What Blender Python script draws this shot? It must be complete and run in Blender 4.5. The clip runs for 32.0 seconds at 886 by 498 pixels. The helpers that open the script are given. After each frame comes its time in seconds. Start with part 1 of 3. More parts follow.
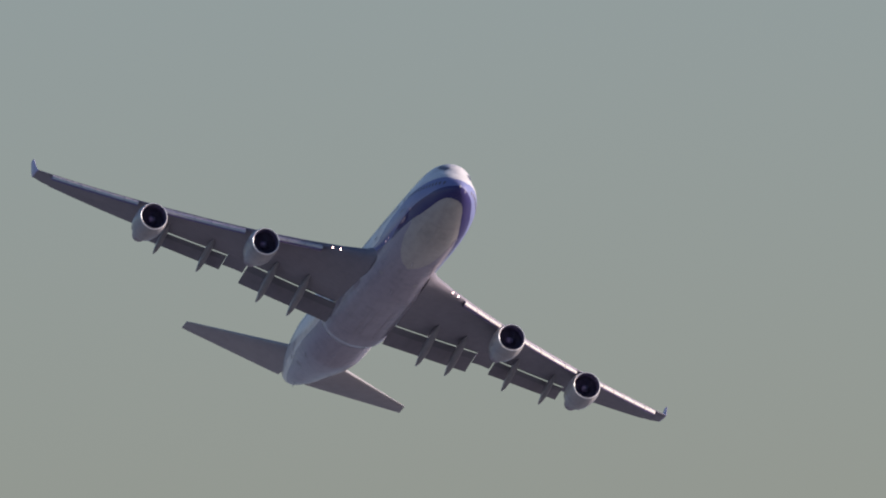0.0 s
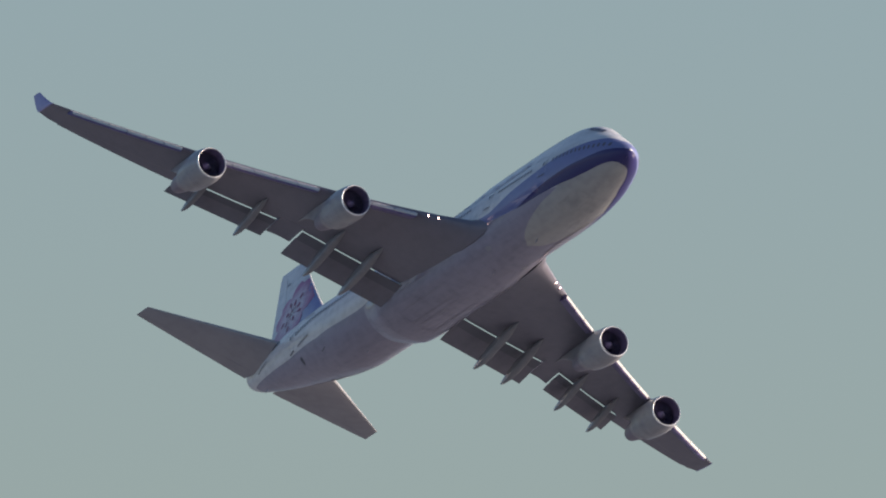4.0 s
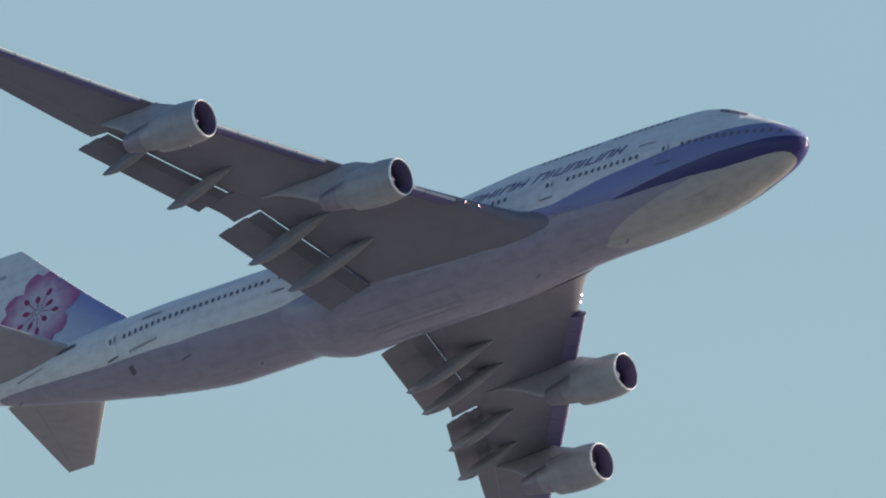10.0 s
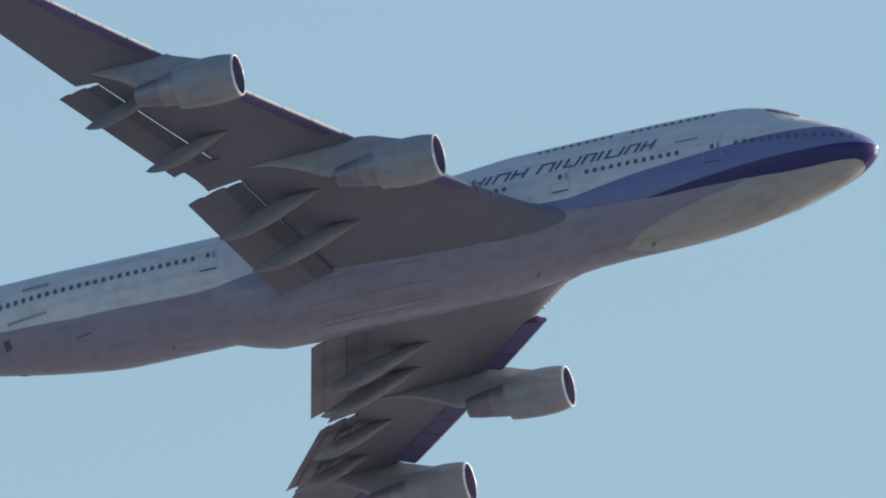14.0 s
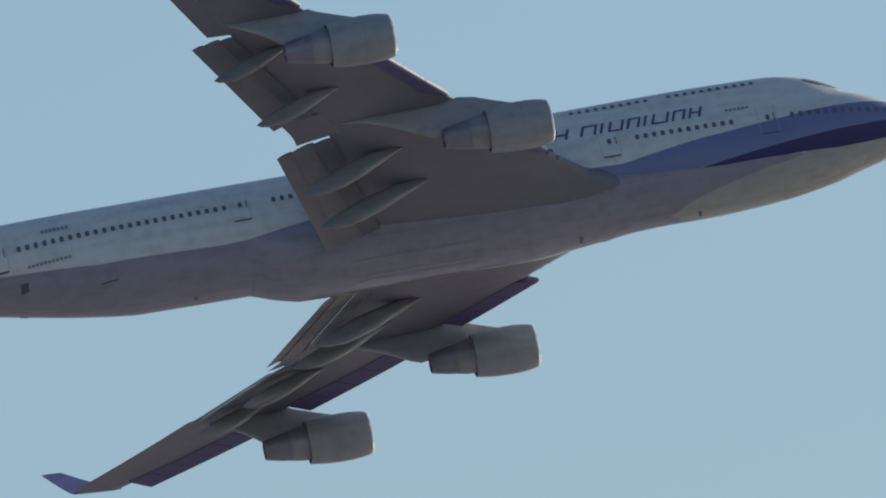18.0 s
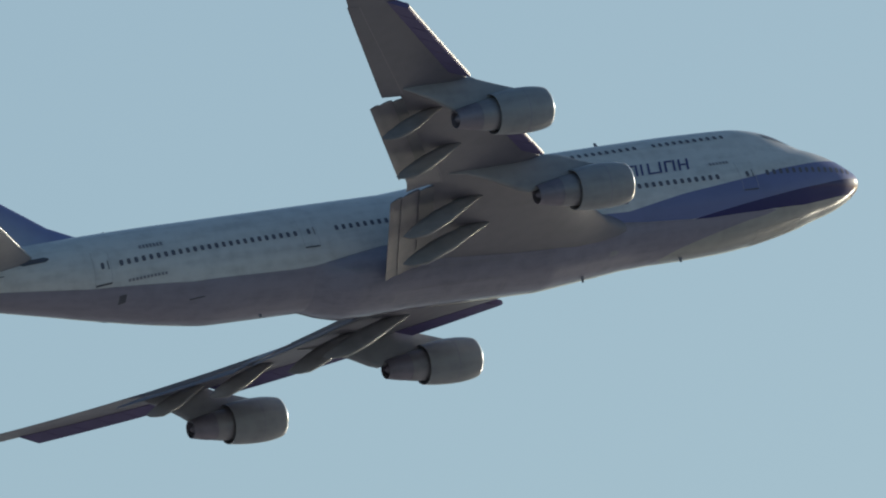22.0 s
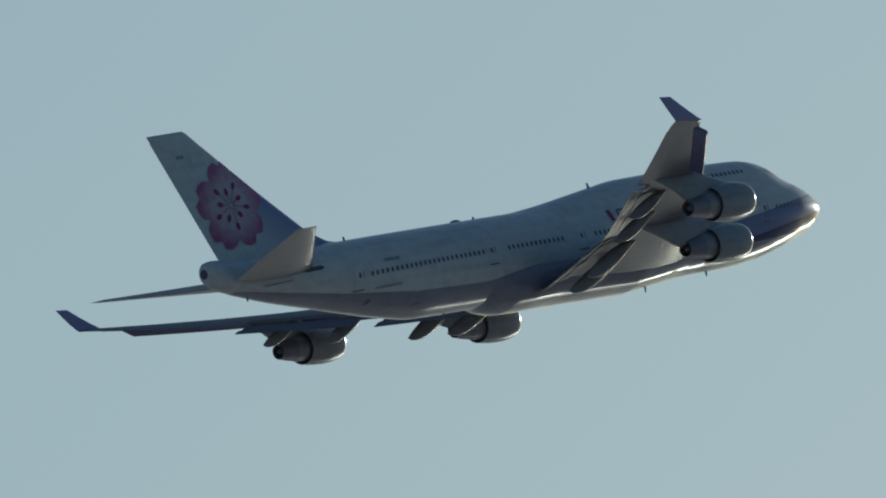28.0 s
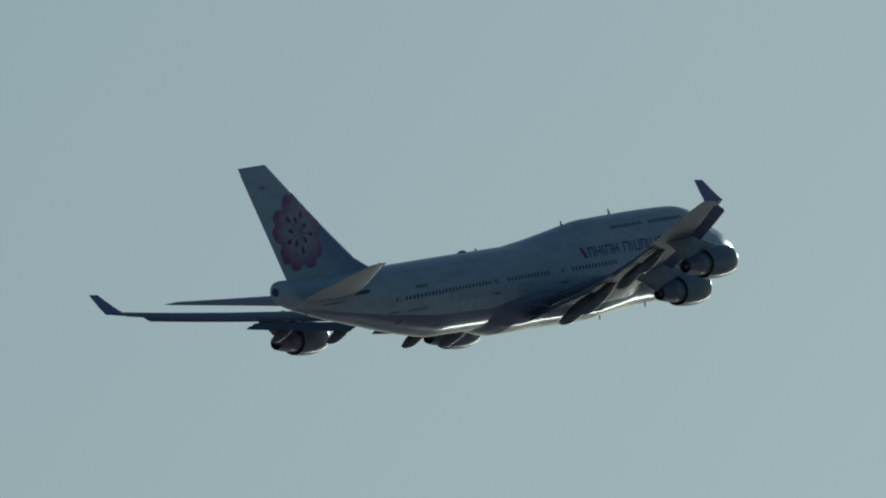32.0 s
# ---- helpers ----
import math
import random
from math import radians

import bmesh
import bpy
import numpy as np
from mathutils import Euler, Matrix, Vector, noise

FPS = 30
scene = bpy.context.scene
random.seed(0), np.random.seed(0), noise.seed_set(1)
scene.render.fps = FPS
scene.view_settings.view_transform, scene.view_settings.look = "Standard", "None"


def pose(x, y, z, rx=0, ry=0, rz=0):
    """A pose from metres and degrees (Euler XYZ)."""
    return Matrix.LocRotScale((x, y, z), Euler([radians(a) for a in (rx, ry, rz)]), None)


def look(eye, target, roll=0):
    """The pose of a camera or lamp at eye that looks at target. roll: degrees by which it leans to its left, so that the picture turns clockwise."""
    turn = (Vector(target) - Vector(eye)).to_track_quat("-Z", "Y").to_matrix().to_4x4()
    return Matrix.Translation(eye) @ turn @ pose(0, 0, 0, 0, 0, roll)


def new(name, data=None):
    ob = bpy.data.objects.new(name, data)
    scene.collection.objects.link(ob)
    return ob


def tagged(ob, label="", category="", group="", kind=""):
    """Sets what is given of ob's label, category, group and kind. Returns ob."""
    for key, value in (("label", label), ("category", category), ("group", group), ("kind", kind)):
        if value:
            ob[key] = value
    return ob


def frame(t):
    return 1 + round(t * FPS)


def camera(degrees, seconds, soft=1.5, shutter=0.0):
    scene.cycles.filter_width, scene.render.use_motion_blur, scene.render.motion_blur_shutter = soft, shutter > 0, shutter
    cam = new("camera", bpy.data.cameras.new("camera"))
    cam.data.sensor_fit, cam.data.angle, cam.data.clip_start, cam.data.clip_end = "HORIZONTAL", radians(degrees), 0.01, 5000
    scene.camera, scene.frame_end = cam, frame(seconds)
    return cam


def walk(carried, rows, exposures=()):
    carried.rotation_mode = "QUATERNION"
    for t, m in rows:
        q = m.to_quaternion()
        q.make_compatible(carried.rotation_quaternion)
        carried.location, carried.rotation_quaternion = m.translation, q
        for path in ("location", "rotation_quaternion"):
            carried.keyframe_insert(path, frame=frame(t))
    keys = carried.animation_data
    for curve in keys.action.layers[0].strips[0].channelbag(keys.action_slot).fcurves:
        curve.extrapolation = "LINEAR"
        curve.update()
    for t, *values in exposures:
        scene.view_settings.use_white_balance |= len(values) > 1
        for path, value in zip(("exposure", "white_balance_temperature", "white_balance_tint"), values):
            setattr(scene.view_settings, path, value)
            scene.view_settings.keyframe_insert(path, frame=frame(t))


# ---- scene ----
EYE = (0.0, 0.0, 1.7)
cam = camera(1.6636, 32.0, soft=2.0)
walk(cam, [
    (0, look(EYE, (-1687.14, 2182.56, 153.04), -1.870)),
    (0.5, look(EYE, (-1648.21, 2154.29, 159.06), -0.970)),
    (1, look(EYE, (-1610.34, 2125.12, 165.23), -0.161)),
    (1.5, look(EYE, (-1571.22, 2096.65, 170.86), 0.406)),
    (2, look(EYE, (-1531.26, 2068.21, 176.04), 0.453)),
    (2.5, look(EYE, (-1491.80, 2039.20, 179.35), 0.567)),
    (3, look(EYE, (-1450.90, 2011.20, 187.93), 0.770)),
    (3.5, look(EYE, (-1409.95, 1984.49, 192.48), 1.311)),
    (4, look(EYE, (-1368.08, 1959.51, 198.47), 1.317)),
    (4.5, look(EYE, (-1325.98, 1935.85, 204.64), 1.329)),
    (5, look(EYE, (-1283.96, 1913.32, 210.72), 1.341)),
    (5.5, look(EYE, (-1242.33, 1891.74, 216.45), 1.347)),
    (6, look(EYE, (-1202.49, 1870.46, 219.93), 1.622)),
    (6.5, look(EYE, (-1161.57, 1850.63, 226.93), 1.989)),
    (7, look(EYE, (-1124.44, 1829.70, 234.03), 1.749)),
    (7.5, look(EYE, (-1082.13, 1814.17, 237.08), 1.198)),
    (8, look(EYE, (-1039.43, 1800.24, 239.66), 0.705)),
    (8.5, look(EYE, (-998.47, 1785.63, 245.53), 0.667)),
    (9, look(EYE, (-956.55, 1772.02, 252.04), 0.574)),
    (9.5, look(EYE, (-913.86, 1759.94, 254.33), 0.411)),
    (10, look(EYE, (-871.05, 1748.45, 257.59), -0.049)),
    (10.5, look(EYE, (-832.64, 1735.30, 265.68), -0.425)),
    (11, look(EYE, (-790.25, 1726.52, 267.98), -0.824)),
    (11.5, look(EYE, (-748.11, 1719.19, 268.60), -0.871)),
    (12, look(EYE, (-701.55, 1714.51, 272.23), -0.706)),
    (12.5, look(EYE, (-656.57, 1710.01, 276.69), -0.365)),
    (13, look(EYE, (-611.32, 1706.84, 279.18), -0.095)),
    (13.5, look(EYE, (-567.35, 1703.84, 284.17), 0.100)),
    (14, look(EYE, (-524.09, 1702.08, 286.48), 0.272)),
    (14.5, look(EYE, (-478.44, 1702.24, 289.12), 0.327)),
    (15, look(EYE, (-430.82, 1704.24, 291.40), 0.264)),
    (15.5, look(EYE, (-383.45, 1707.26, 293.29), -0.002)),
    (16, look(EYE, (-335.15, 1711.31, 296.75), -0.142)),
    (16.5, look(EYE, (-285.61, 1716.58, 300.29), -0.450)),
    (17, look(EYE, (-235.37, 1722.80, 303.97), -0.758)),
    (17.5, look(EYE, (-184.99, 1729.73, 307.84), -0.898)),
    (18, look(EYE, (-140.26, 1736.64, 312.48), -1.094)),
    (18.5, look(EYE, (-95.46, 1743.97, 319.82), -1.179)),
    (19, look(EYE, (-46.95, 1753.29, 323.98), -1.160)),
    (19.5, look(EYE, (11.01, 1764.01, 327.56), -1.213)),
    (20, look(EYE, (63.59, 1775.76, 331.63), -1.152)),
    (20.5, look(EYE, (114.41, 1788.57, 335.54), -0.807)),
    (21, look(EYE, (170.03, 1801.88, 339.77), -0.462)),
    (21.5, look(EYE, (220.88, 1816.23, 344.73), -0.264)),
    (22, look(EYE, (270.27, 1831.63, 349.65), 0.113)),
    (22.5, look(EYE, (322.29, 1847.62, 354.37), 0.392)),
    (23, look(EYE, (374.49, 1864.08, 359.43), 0.605)),
    (23.5, look(EYE, (417.99, 1882.64, 365.10), 0.565)),
    (24, look(EYE, (462.21, 1901.65, 369.86), 0.642)),
    (24.5, look(EYE, (522.17, 1916.45, 376.83), 0.708)),
    (25, look(EYE, (571.39, 1934.32, 382.29), 0.882)),
    (25.5, look(EYE, (609.62, 1955.87, 386.42), 1.122)),
    (26, look(EYE, (659.94, 1973.51, 391.82), 1.135)),
    (26.5, look(EYE, (707.22, 1992.56, 398.39), 0.903)),
    (27, look(EYE, (754.29, 2012.42, 404.18), 0.733)),
    (27.5, look(EYE, (800.75, 2032.95, 410.06), 0.359)),
    (28, look(EYE, (846.97, 2053.98, 415.99), -0.016)),
    (28.5, look(EYE, (893.33, 2075.31, 421.95), -0.186)),
    (29, look(EYE, (942.07, 2096.09, 426.98), 0.132)),
    (29.5, look(EYE, (1000.89, 2112.31, 432.31), 0.117)),
    (30, look(EYE, (1038.49, 2138.52, 437.98), 0.084)),
    (30.5, look(EYE, (1080.69, 2162.90, 442.84), -0.302)),
    (31, look(EYE, (1125.55, 2185.56, 450.64), -0.877)),
    (31.5, look(EYE, (1171.83, 2207.40, 458.84), -1.372)),
    (32, look(EYE, (1218.33, 2229.11, 466.96), -1.759)),
], exposures=[
    (0, 0.58, 6473, 24.0),
    (3, 0.68, 6626, 18.9),
    (6, 0.89, 6829, 11.7),
    (9, 1.06, 6795, 9.3),
    (13, 1.06, 6715, 8.0),
    (15.5, 1.02, 6726, 8.9),
    (18, 0.70, 6808, 7.0),
    (19, 0.78, 6798, 5.8),
    (20, 0.68, 6788, 4.9),
    (23, 0.23, 6494, -0.8),
    (26, -0.15, 6156, -4.6),
    (29, -0.67, 5726, -6.2),
    (30, -0.91, 5575, -7.0),
    (31, -0.99, 5434, -8.1),
    (32, -1.08, 5374, -9.1),
])

# ---- world, sun, ground light ----
SUN_AZ, SUN_EL = 41.0, 14.5
sky_world = bpy.data.worlds.new("sky")
scene.world = sky_world
sky_world.use_nodes = True
wt = sky_world.node_tree
sky = wt.nodes.new("ShaderNodeTexSky")
sky.sky_type = "NISHITA"
sky.sun_disc = False
sky.sun_elevation = radians(SUN_EL)
sky.sun_rotation = radians(90 - SUN_AZ)
sky.air_density, sky.dust_density, sky.ozone_density = 1.0, 1.3, 3.0
wt.links.new(sky.outputs[0], wt.nodes["Background"].inputs[0])
wt.nodes["Background"].inputs[1].default_value = 0.078
lamp = bpy.data.lights.new("sun", "SUN")
lamp.energy, lamp.angle, lamp.color = 3.9, radians(0.55), (1.0, 0.89, 0.76)
sun = new("sun", lamp)
sun.matrix_world = look((0, 0, 0), (-math.cos(radians(SUN_EL)) * math.cos(radians(SUN_AZ)), -math.cos(radians(SUN_EL)) * math.sin(radians(SUN_AZ)), -math.sin(radians(SUN_EL))))


# ---- materials ----
def material(name, base, rough=0.4, metal=0.0, dirt=0.12, streak=(0.25, 2.0, 2.0), coat=0.0, glow=None, grime=(0.1, 0.1, 0.12)):
    """Painted or bare surface: base colour, streaks along the airflow and fine mottling."""
    m = bpy.data.materials.new(name)
    m.use_nodes = True
    nt = m.node_tree
    b = nt.nodes["Principled BSDF"]
    tc = nt.nodes.new("ShaderNodeTexCoord")
    mp = nt.nodes.new("ShaderNodeMapping")
    mp.inputs["Scale"].default_value = streak
    nt.links.new(tc.outputs["Object"], mp.inputs[0])
    n1 = nt.nodes.new("ShaderNodeTexNoise")
    n1.inputs["Scale"].default_value, n1.inputs["Detail"].default_value = 1.0, 6.0
    nt.links.new(mp.outputs[0], n1.inputs["Vector"])
    n2 = nt.nodes.new("ShaderNodeTexNoise")
    n2.inputs["Scale"].default_value, n2.inputs["Detail"].default_value = 1.3, 4.0
    nt.links.new(tc.outputs["Object"], n2.inputs["Vector"])
    mul = nt.nodes.new("ShaderNodeMath")
    mul.operation = "MULTIPLY"
    nt.links.new(n1.outputs[0], mul.inputs[0])
    nt.links.new(n2.outputs[0], mul.inputs[1])
    rng = nt.nodes.new("ShaderNodeMapRange")
    rng.inputs["From Min"].default_value, rng.inputs["From Max"].default_value = 0.18, 0.42
    rng.inputs["To Min"].default_value, rng.inputs["To Max"].default_value = 0.0, dirt
    nt.links.new(mul.outputs[0], rng.inputs["Value"])
    mix = nt.nodes.new("ShaderNodeMix")
    mix.data_type = "RGBA"
    mix.inputs["A"].default_value, mix.inputs["B"].default_value = (*base, 1), (*grime, 1)
    nt.links.new(rng.outputs[0], mix.inputs["Factor"])
    nt.links.new(mix.outputs["Result"], b.inputs["Base Color"])
    rr = nt.nodes.new("ShaderNodeMapRange")
    rr.inputs["To Min"].default_value, rr.inputs["To Max"].default_value = max(rough - 0.06, 0.03), min(rough + 0.1, 1)
    nt.links.new(n2.outputs[0], rr.inputs["Value"])
    nt.links.new(rr.outputs[0], b.inputs["Roughness"])
    b.inputs["Metallic"].default_value = metal
    b.inputs["Coat Weight"].default_value = coat
    if coat:  # clear coat over flat pigment
        b.inputs["Specular IOR Level"].default_value = 0.03
    if glow:
        b.inputs["Emission Color"].default_value = (*glow[0], 1)
        b.inputs["Emission Strength"].default_value = glow[1]
    return m


WHITE = material("white_paint", (0.71, 0.705, 0.71), 0.38, dirt=0.22, coat=0.5)
BELLY = material("grey_paint", (0.31, 0.29, 0.365), 0.4, dirt=0.25, coat=0.6)
FAIRING = material("fairing_paint", (0.31, 0.29, 0.365), 0.4, dirt=0.3, coat=0.8)
BLUE = material("light_blue_paint", (0.195, 0.22, 0.42), 0.36, dirt=0.12, coat=0.5)
NAVY = material("navy_paint", (0.048, 0.043, 0.15), 0.34, dirt=0.06, coat=0.5)
WING = material("wing_grey_paint", (0.185, 0.176, 0.215), 0.45, dirt=0.2, streak=(0.4, 0.8, 1.0))
WING_TOP = material("tailplane_paint", (0.3, 0.29, 0.32), 0.42, dirt=0.2, streak=(0.4, 0.8, 1.0))
# shade and purple lens fringe on light metal, put into the base colour
SLAT = material("shade_purple", (0.15, 0.12, 0.26), 0.36, dirt=0.15)
COVE = material("cove_metal", (0.13, 0.13, 0.16), 0.55, dirt=0.3)
FLAP = material("flap_paint", (0.185, 0.175, 0.21), 0.55, dirt=0.25)
CANOE = material("flap_fairing_paint", (0.25, 0.245, 0.26), 0.42, dirt=0.3, coat=0.6)
COWL = material("cowl_paint", (0.36, 0.36, 0.38), 0.38, dirt=0.25, coat=0.5)
# paler tone for the flap noses, sunlight put into the colour
NOSE = material("sunlit_leading_edge", (0.62, 0.61, 0.59), 0.3, dirt=0.08, coat=0.2)
FIN_BLUE = material("fin_blue_paint", (0.36, 0.34, 0.57), 0.32, dirt=0.1, coat=0.2)
LIP = material("polished_lip", (0.93, 0.93, 0.94), 0.24, metal=0.3, dirt=0.03)
CORE = material("core_metal", (0.36, 0.34, 0.36), 0.45, metal=0.5, dirt=0.3)
NOZZLE = material("nozzle_metal", (0.3, 0.27, 0.32), 0.5, metal=0.5, dirt=0.4)
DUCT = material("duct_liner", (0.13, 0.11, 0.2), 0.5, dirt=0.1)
FAN = material("fan_titanium", (0.16, 0.14, 0.23), 0.4, metal=0.3, dirt=0.1)
PANE = material("window_glass", (0.15, 0.145, 0.18), 0.2, dirt=0.0)
CREAM = material("cream_paint", (0.42, 0.41, 0.4), 0.38, dirt=0.2, coat=0.9)
DOOR = material("smudged_cream_paint", (0.4, 0.39, 0.38), 0.4, dirt=0.3, streak=(0.8, 1.5, 1.5))
DOOR_SEAM = material("door_seam_paint", (0.46, 0.455, 0.48), 0.45, dirt=0.1)
SEAM = material("panel_seam_paint", (0.26, 0.25, 0.3), 0.45, dirt=0.1)
LINE = material("dark_seal", (0.1, 0.1, 0.13), 0.5, dirt=0.1)
MARK = material("faded_marking_paint", (0.3, 0.295, 0.34), 0.4, dirt=0.3)
TITLE = material("title_paint", (0.09, 0.09, 0.23), 0.35, dirt=0.1)
CRIMSON = material("crimson_paint", (0.3, 0.02, 0.1), 0.34, dirt=0.05)
LIGHT = material("landing_light_glass", (0.9, 0.9, 0.85), 0.1, dirt=0.0, glow=((1.0, 0.7, 0.58), 6.0))
EARTH = material("wet_ground", (0.3, 0.295, 0.31), 0.24, dirt=0.5, streak=(0.004, 0.004, 0.004), grime=(0.09, 0.1, 0.06))
EARTH.node_tree.nodes["Principled BSDF"].inputs["Coat Weight"].default_value = 1.0  # film of water
EARTH.node_tree.nodes["Principled BSDF"].inputs["Coat Roughness"].default_value = 0.2


def petal_material():
    """Pink paint that pales towards the blossom's centre, a little cloudy."""
    m = material("petal_paint", (0.4, 0.1, 0.2), 0.32, dirt=0.08)
    nt = m.node_tree
    mix = [n for n in nt.nodes if n.bl_idname == "ShaderNodeMix"][0]
    tc = [n for n in nt.nodes if n.bl_idname == "ShaderNodeTexCoord"][0]
    noise = [n for n in nt.nodes if n.bl_idname == "ShaderNodeTexNoise"][1]
    flat = nt.nodes.new("ShaderNodeVectorMath")
    flat.operation = "MULTIPLY"
    flat.inputs[1].default_value = (1, 0, 1)
    nt.links.new(tc.outputs["Object"], flat.inputs[0])
    far = nt.nodes.new("ShaderNodeVectorMath")
    far.operation = "DISTANCE"
    far.inputs[1].default_value = (33 - 64.4, 0, 6.85)
    nt.links.new(flat.outputs[0], far.inputs[0])
    add = nt.nodes.new("ShaderNodeMath")
    add.operation = "MULTIPLY_ADD"
    add.inputs[1].default_value = 1.6
    nt.links.new(noise.outputs[0], add.inputs[0])
    nt.links.new(far.outputs["Value"], add.inputs[2])
    ramp = nt.nodes.new("ShaderNodeMapRange")
    ramp.inputs["From Min"].default_value, ramp.inputs["From Max"].default_value = 2.3, 3.9
    nt.links.new(add.outputs[0], ramp.inputs["Value"])
    fade = nt.nodes.new("ShaderNodeMix")
    fade.data_type = "RGBA"
    fade.inputs["A"].default_value, fade.inputs["B"].default_value = (0.58, 0.47, 0.54, 1), (0.42, 0.1, 0.25, 1)
    nt.links.new(ramp.outputs[0], fade.inputs["Factor"])
    nt.links.new(fade.outputs["Result"], mix.inputs["A"])
    return m


PETAL = petal_material()


def fin_blue_material():
    """Light blue paint that fades into white away from the fin's leading edge."""
    m = material("fading_blue_paint", (0.3, 0.34, 0.6), 0.36, dirt=0.1, coat=0.3)
    nt = m.node_tree
    mix = [n for n in nt.nodes if n.bl_idname == "ShaderNodeMix"][0]
    tc = [n for n in nt.nodes if n.bl_idname == "ShaderNodeTexCoord"][0]
    dot = nt.nodes.new("ShaderNodeVectorMath")
    dot.operation = "DOT_PRODUCT"
    dot.inputs[1].default_value = (-1.0, 0.0, -1.27)
    nt.links.new(tc.outputs["Object"], dot.inputs[0])
    ramp = nt.nodes.new("ShaderNodeMapRange")
    ramp.inputs["From Min"].default_value, ramp.inputs["From Max"].default_value = 19.0, 24.0
    nt.links.new(dot.outputs["Value"], ramp.inputs["Value"])
    fade = nt.nodes.new("ShaderNodeMix")
    fade.data_type = "RGBA"
    fade.inputs["A"].default_value, fade.inputs["B"].default_value = (0.26, 0.29, 0.52, 1), (0.6, 0.62, 0.68, 1)
    nt.links.new(ramp.outputs[0], fade.inputs["Factor"])
    nt.links.new(fade.outputs["Result"], mix.inputs["A"])
    return m


FADING_BLUE = fin_blue_material()


# ---- mesh helpers ----
def part(name, verts, faces, mat, parent, label="", sharp=35, flat=False):
    """ONE mesh object under a thing or a part."""
    me = bpy.data.meshes.new(name)
    me.from_pydata([tuple(float(c) for c in v) for v in verts], [], faces)
    me.materials.append(mat)
    bm = bmesh.new()
    bm.from_mesh(me)
    bmesh.ops.remove_doubles(bm, verts=bm.verts, dist=1e-4)
    bmesh.ops.recalc_face_normals(bm, faces=bm.faces)
    bm.to_mesh(me)
    bm.free()
    if not flat:
        me.polygons.foreach_set("use_smooth", [True] * len(me.polygons))
        me.set_sharp_from_angle(angle=radians(sharp))
    ob = new(name, me)
    ob.parent = parent
    return tagged(ob, label)


def loft(rings, cap=True, closed=True):
    """Faces between rings of equal count."""
    n = len(rings[0])
    verts = [p for r in rings for p in r]
    faces = []
    for i in range(len(rings) - 1):
        for k in range(n if closed else n - 1):
            a, b = i * n + k, i * n + (k + 1) % n
            faces.append((a, b, b + n, a + n))
    if cap and closed:
        faces += [tuple(range(n)), tuple(range((len(rings) - 1) * n, len(rings) * n))]
    return verts, faces


def grid(rows):
    return loft(rows, cap=False, closed=False)


def revolve(profile, centre, n=40, phase=0.0):
    """Rings round the x axis: profile of (metres aft, radius)."""
    cx, cy, cz = centre
    rings = []
    for a, r in profile:
        rings.append([(cx - a, cy + r * math.cos(phase + 2 * math.pi * k / n), cz + r * math.sin(phase + 2 * math.pi * k / n)) for k in range(n)])
    return rings


def aft(s, y, z):
    """Aircraft point from metres aft of the nose."""
    return (33 - s, y, z)


# ---- ground ----
gv = [(30000 * math.cos(2 * math.pi * k / 96), 30000 * math.sin(2 * math.pi * k / 96), 0) for k in range(96)]
gm = bpy.data.meshes.new("ground")
gm.from_pydata(gv, [], [tuple(range(96))])
gm.materials.append(EARTH)
ground = tagged(new("ground", gm), "flat wet shore that reaches the horizon", "ground", kind="structure")

# ---- the airliner ----
jet = tagged(new("jumbo_jet"), "white four-engined jet with blue bands and a pink blossom tail", "airplane")

# fuselage: metres aft of the nose, keel, top of the main lobe, half width, crown, crown radius
HULL = ((0.22, -0.45, -0.33, 0.05, -0.34, 0.03), (0.37, -0.84, -0.06, 0.43, -0.08, 0.2), (0.7, -1.17, 0.23, 0.82, 0.21, 0.4),
        (1.15, -1.47, 0.53, 1.16, 0.51, 0.6), (2, -1.88, 1.11, 1.65, 1.08, 0.8), (3, -2.2, 1.68, 2.04, 1.74, 1.0), (4, -2.44, 2.05, 2.36, 2.3, 1.2),
        (5, -2.74, 2.3, 2.62, 2.96, 1.45), (6, -2.95, 2.47, 2.82, 3.52, 1.75), (7, -3.15, 2.6, 2.96, 3.85, 2.05), (8.5, -3.4, 2.75, 3.1, 4.1, 2.3),
        (11, -3.65, 2.85, 3.2, 4.18, 2.45), (14, -3.74, 2.9, 3.25, 4.22, 2.5), (22, -3.73, 2.93, 3.25, 4.16, 2.5), (25, -3.72, 2.93, 3.25, 3.88, 2.5),
        (28, -3.7, 2.93, 3.25, 3.54, 2.5), (31, -3.67, 2.94, 3.25, 3.22, 2.5), (33.5, -3.65, 2.94, 3.25, 3.02, 2.7), (35.5, -3.63, 2.95, 3.25, 2.9, 2.7),
        (47, -3.56, 2.98, 3.25, 2.9, 2.7), (50, -3.17, 2.98, 3.2, 2.9, 2.6), (54, -2.4, 2.96, 2.92, 2.9, 2.2), (58, -1.53, 2.9, 2.5, 2.8, 1.8),
        (62, -0.7, 2.87, 1.95, 2.7, 1.2), (64.7, -0.02, 2.87, 1.55, 2.6, 0.8), (66.9, 0.58, 3.02, 1.22, 2.6, 0.5), (67.9, 0.95, 3.08, 1.0, 2.6, 0.3),
        (68.5, 1.3, 3.0, 0.76, 2.5, 0.2), (68.8, 1.7, 2.74, 0.44, 2.4, 0.1))
H = np.array(HULL)
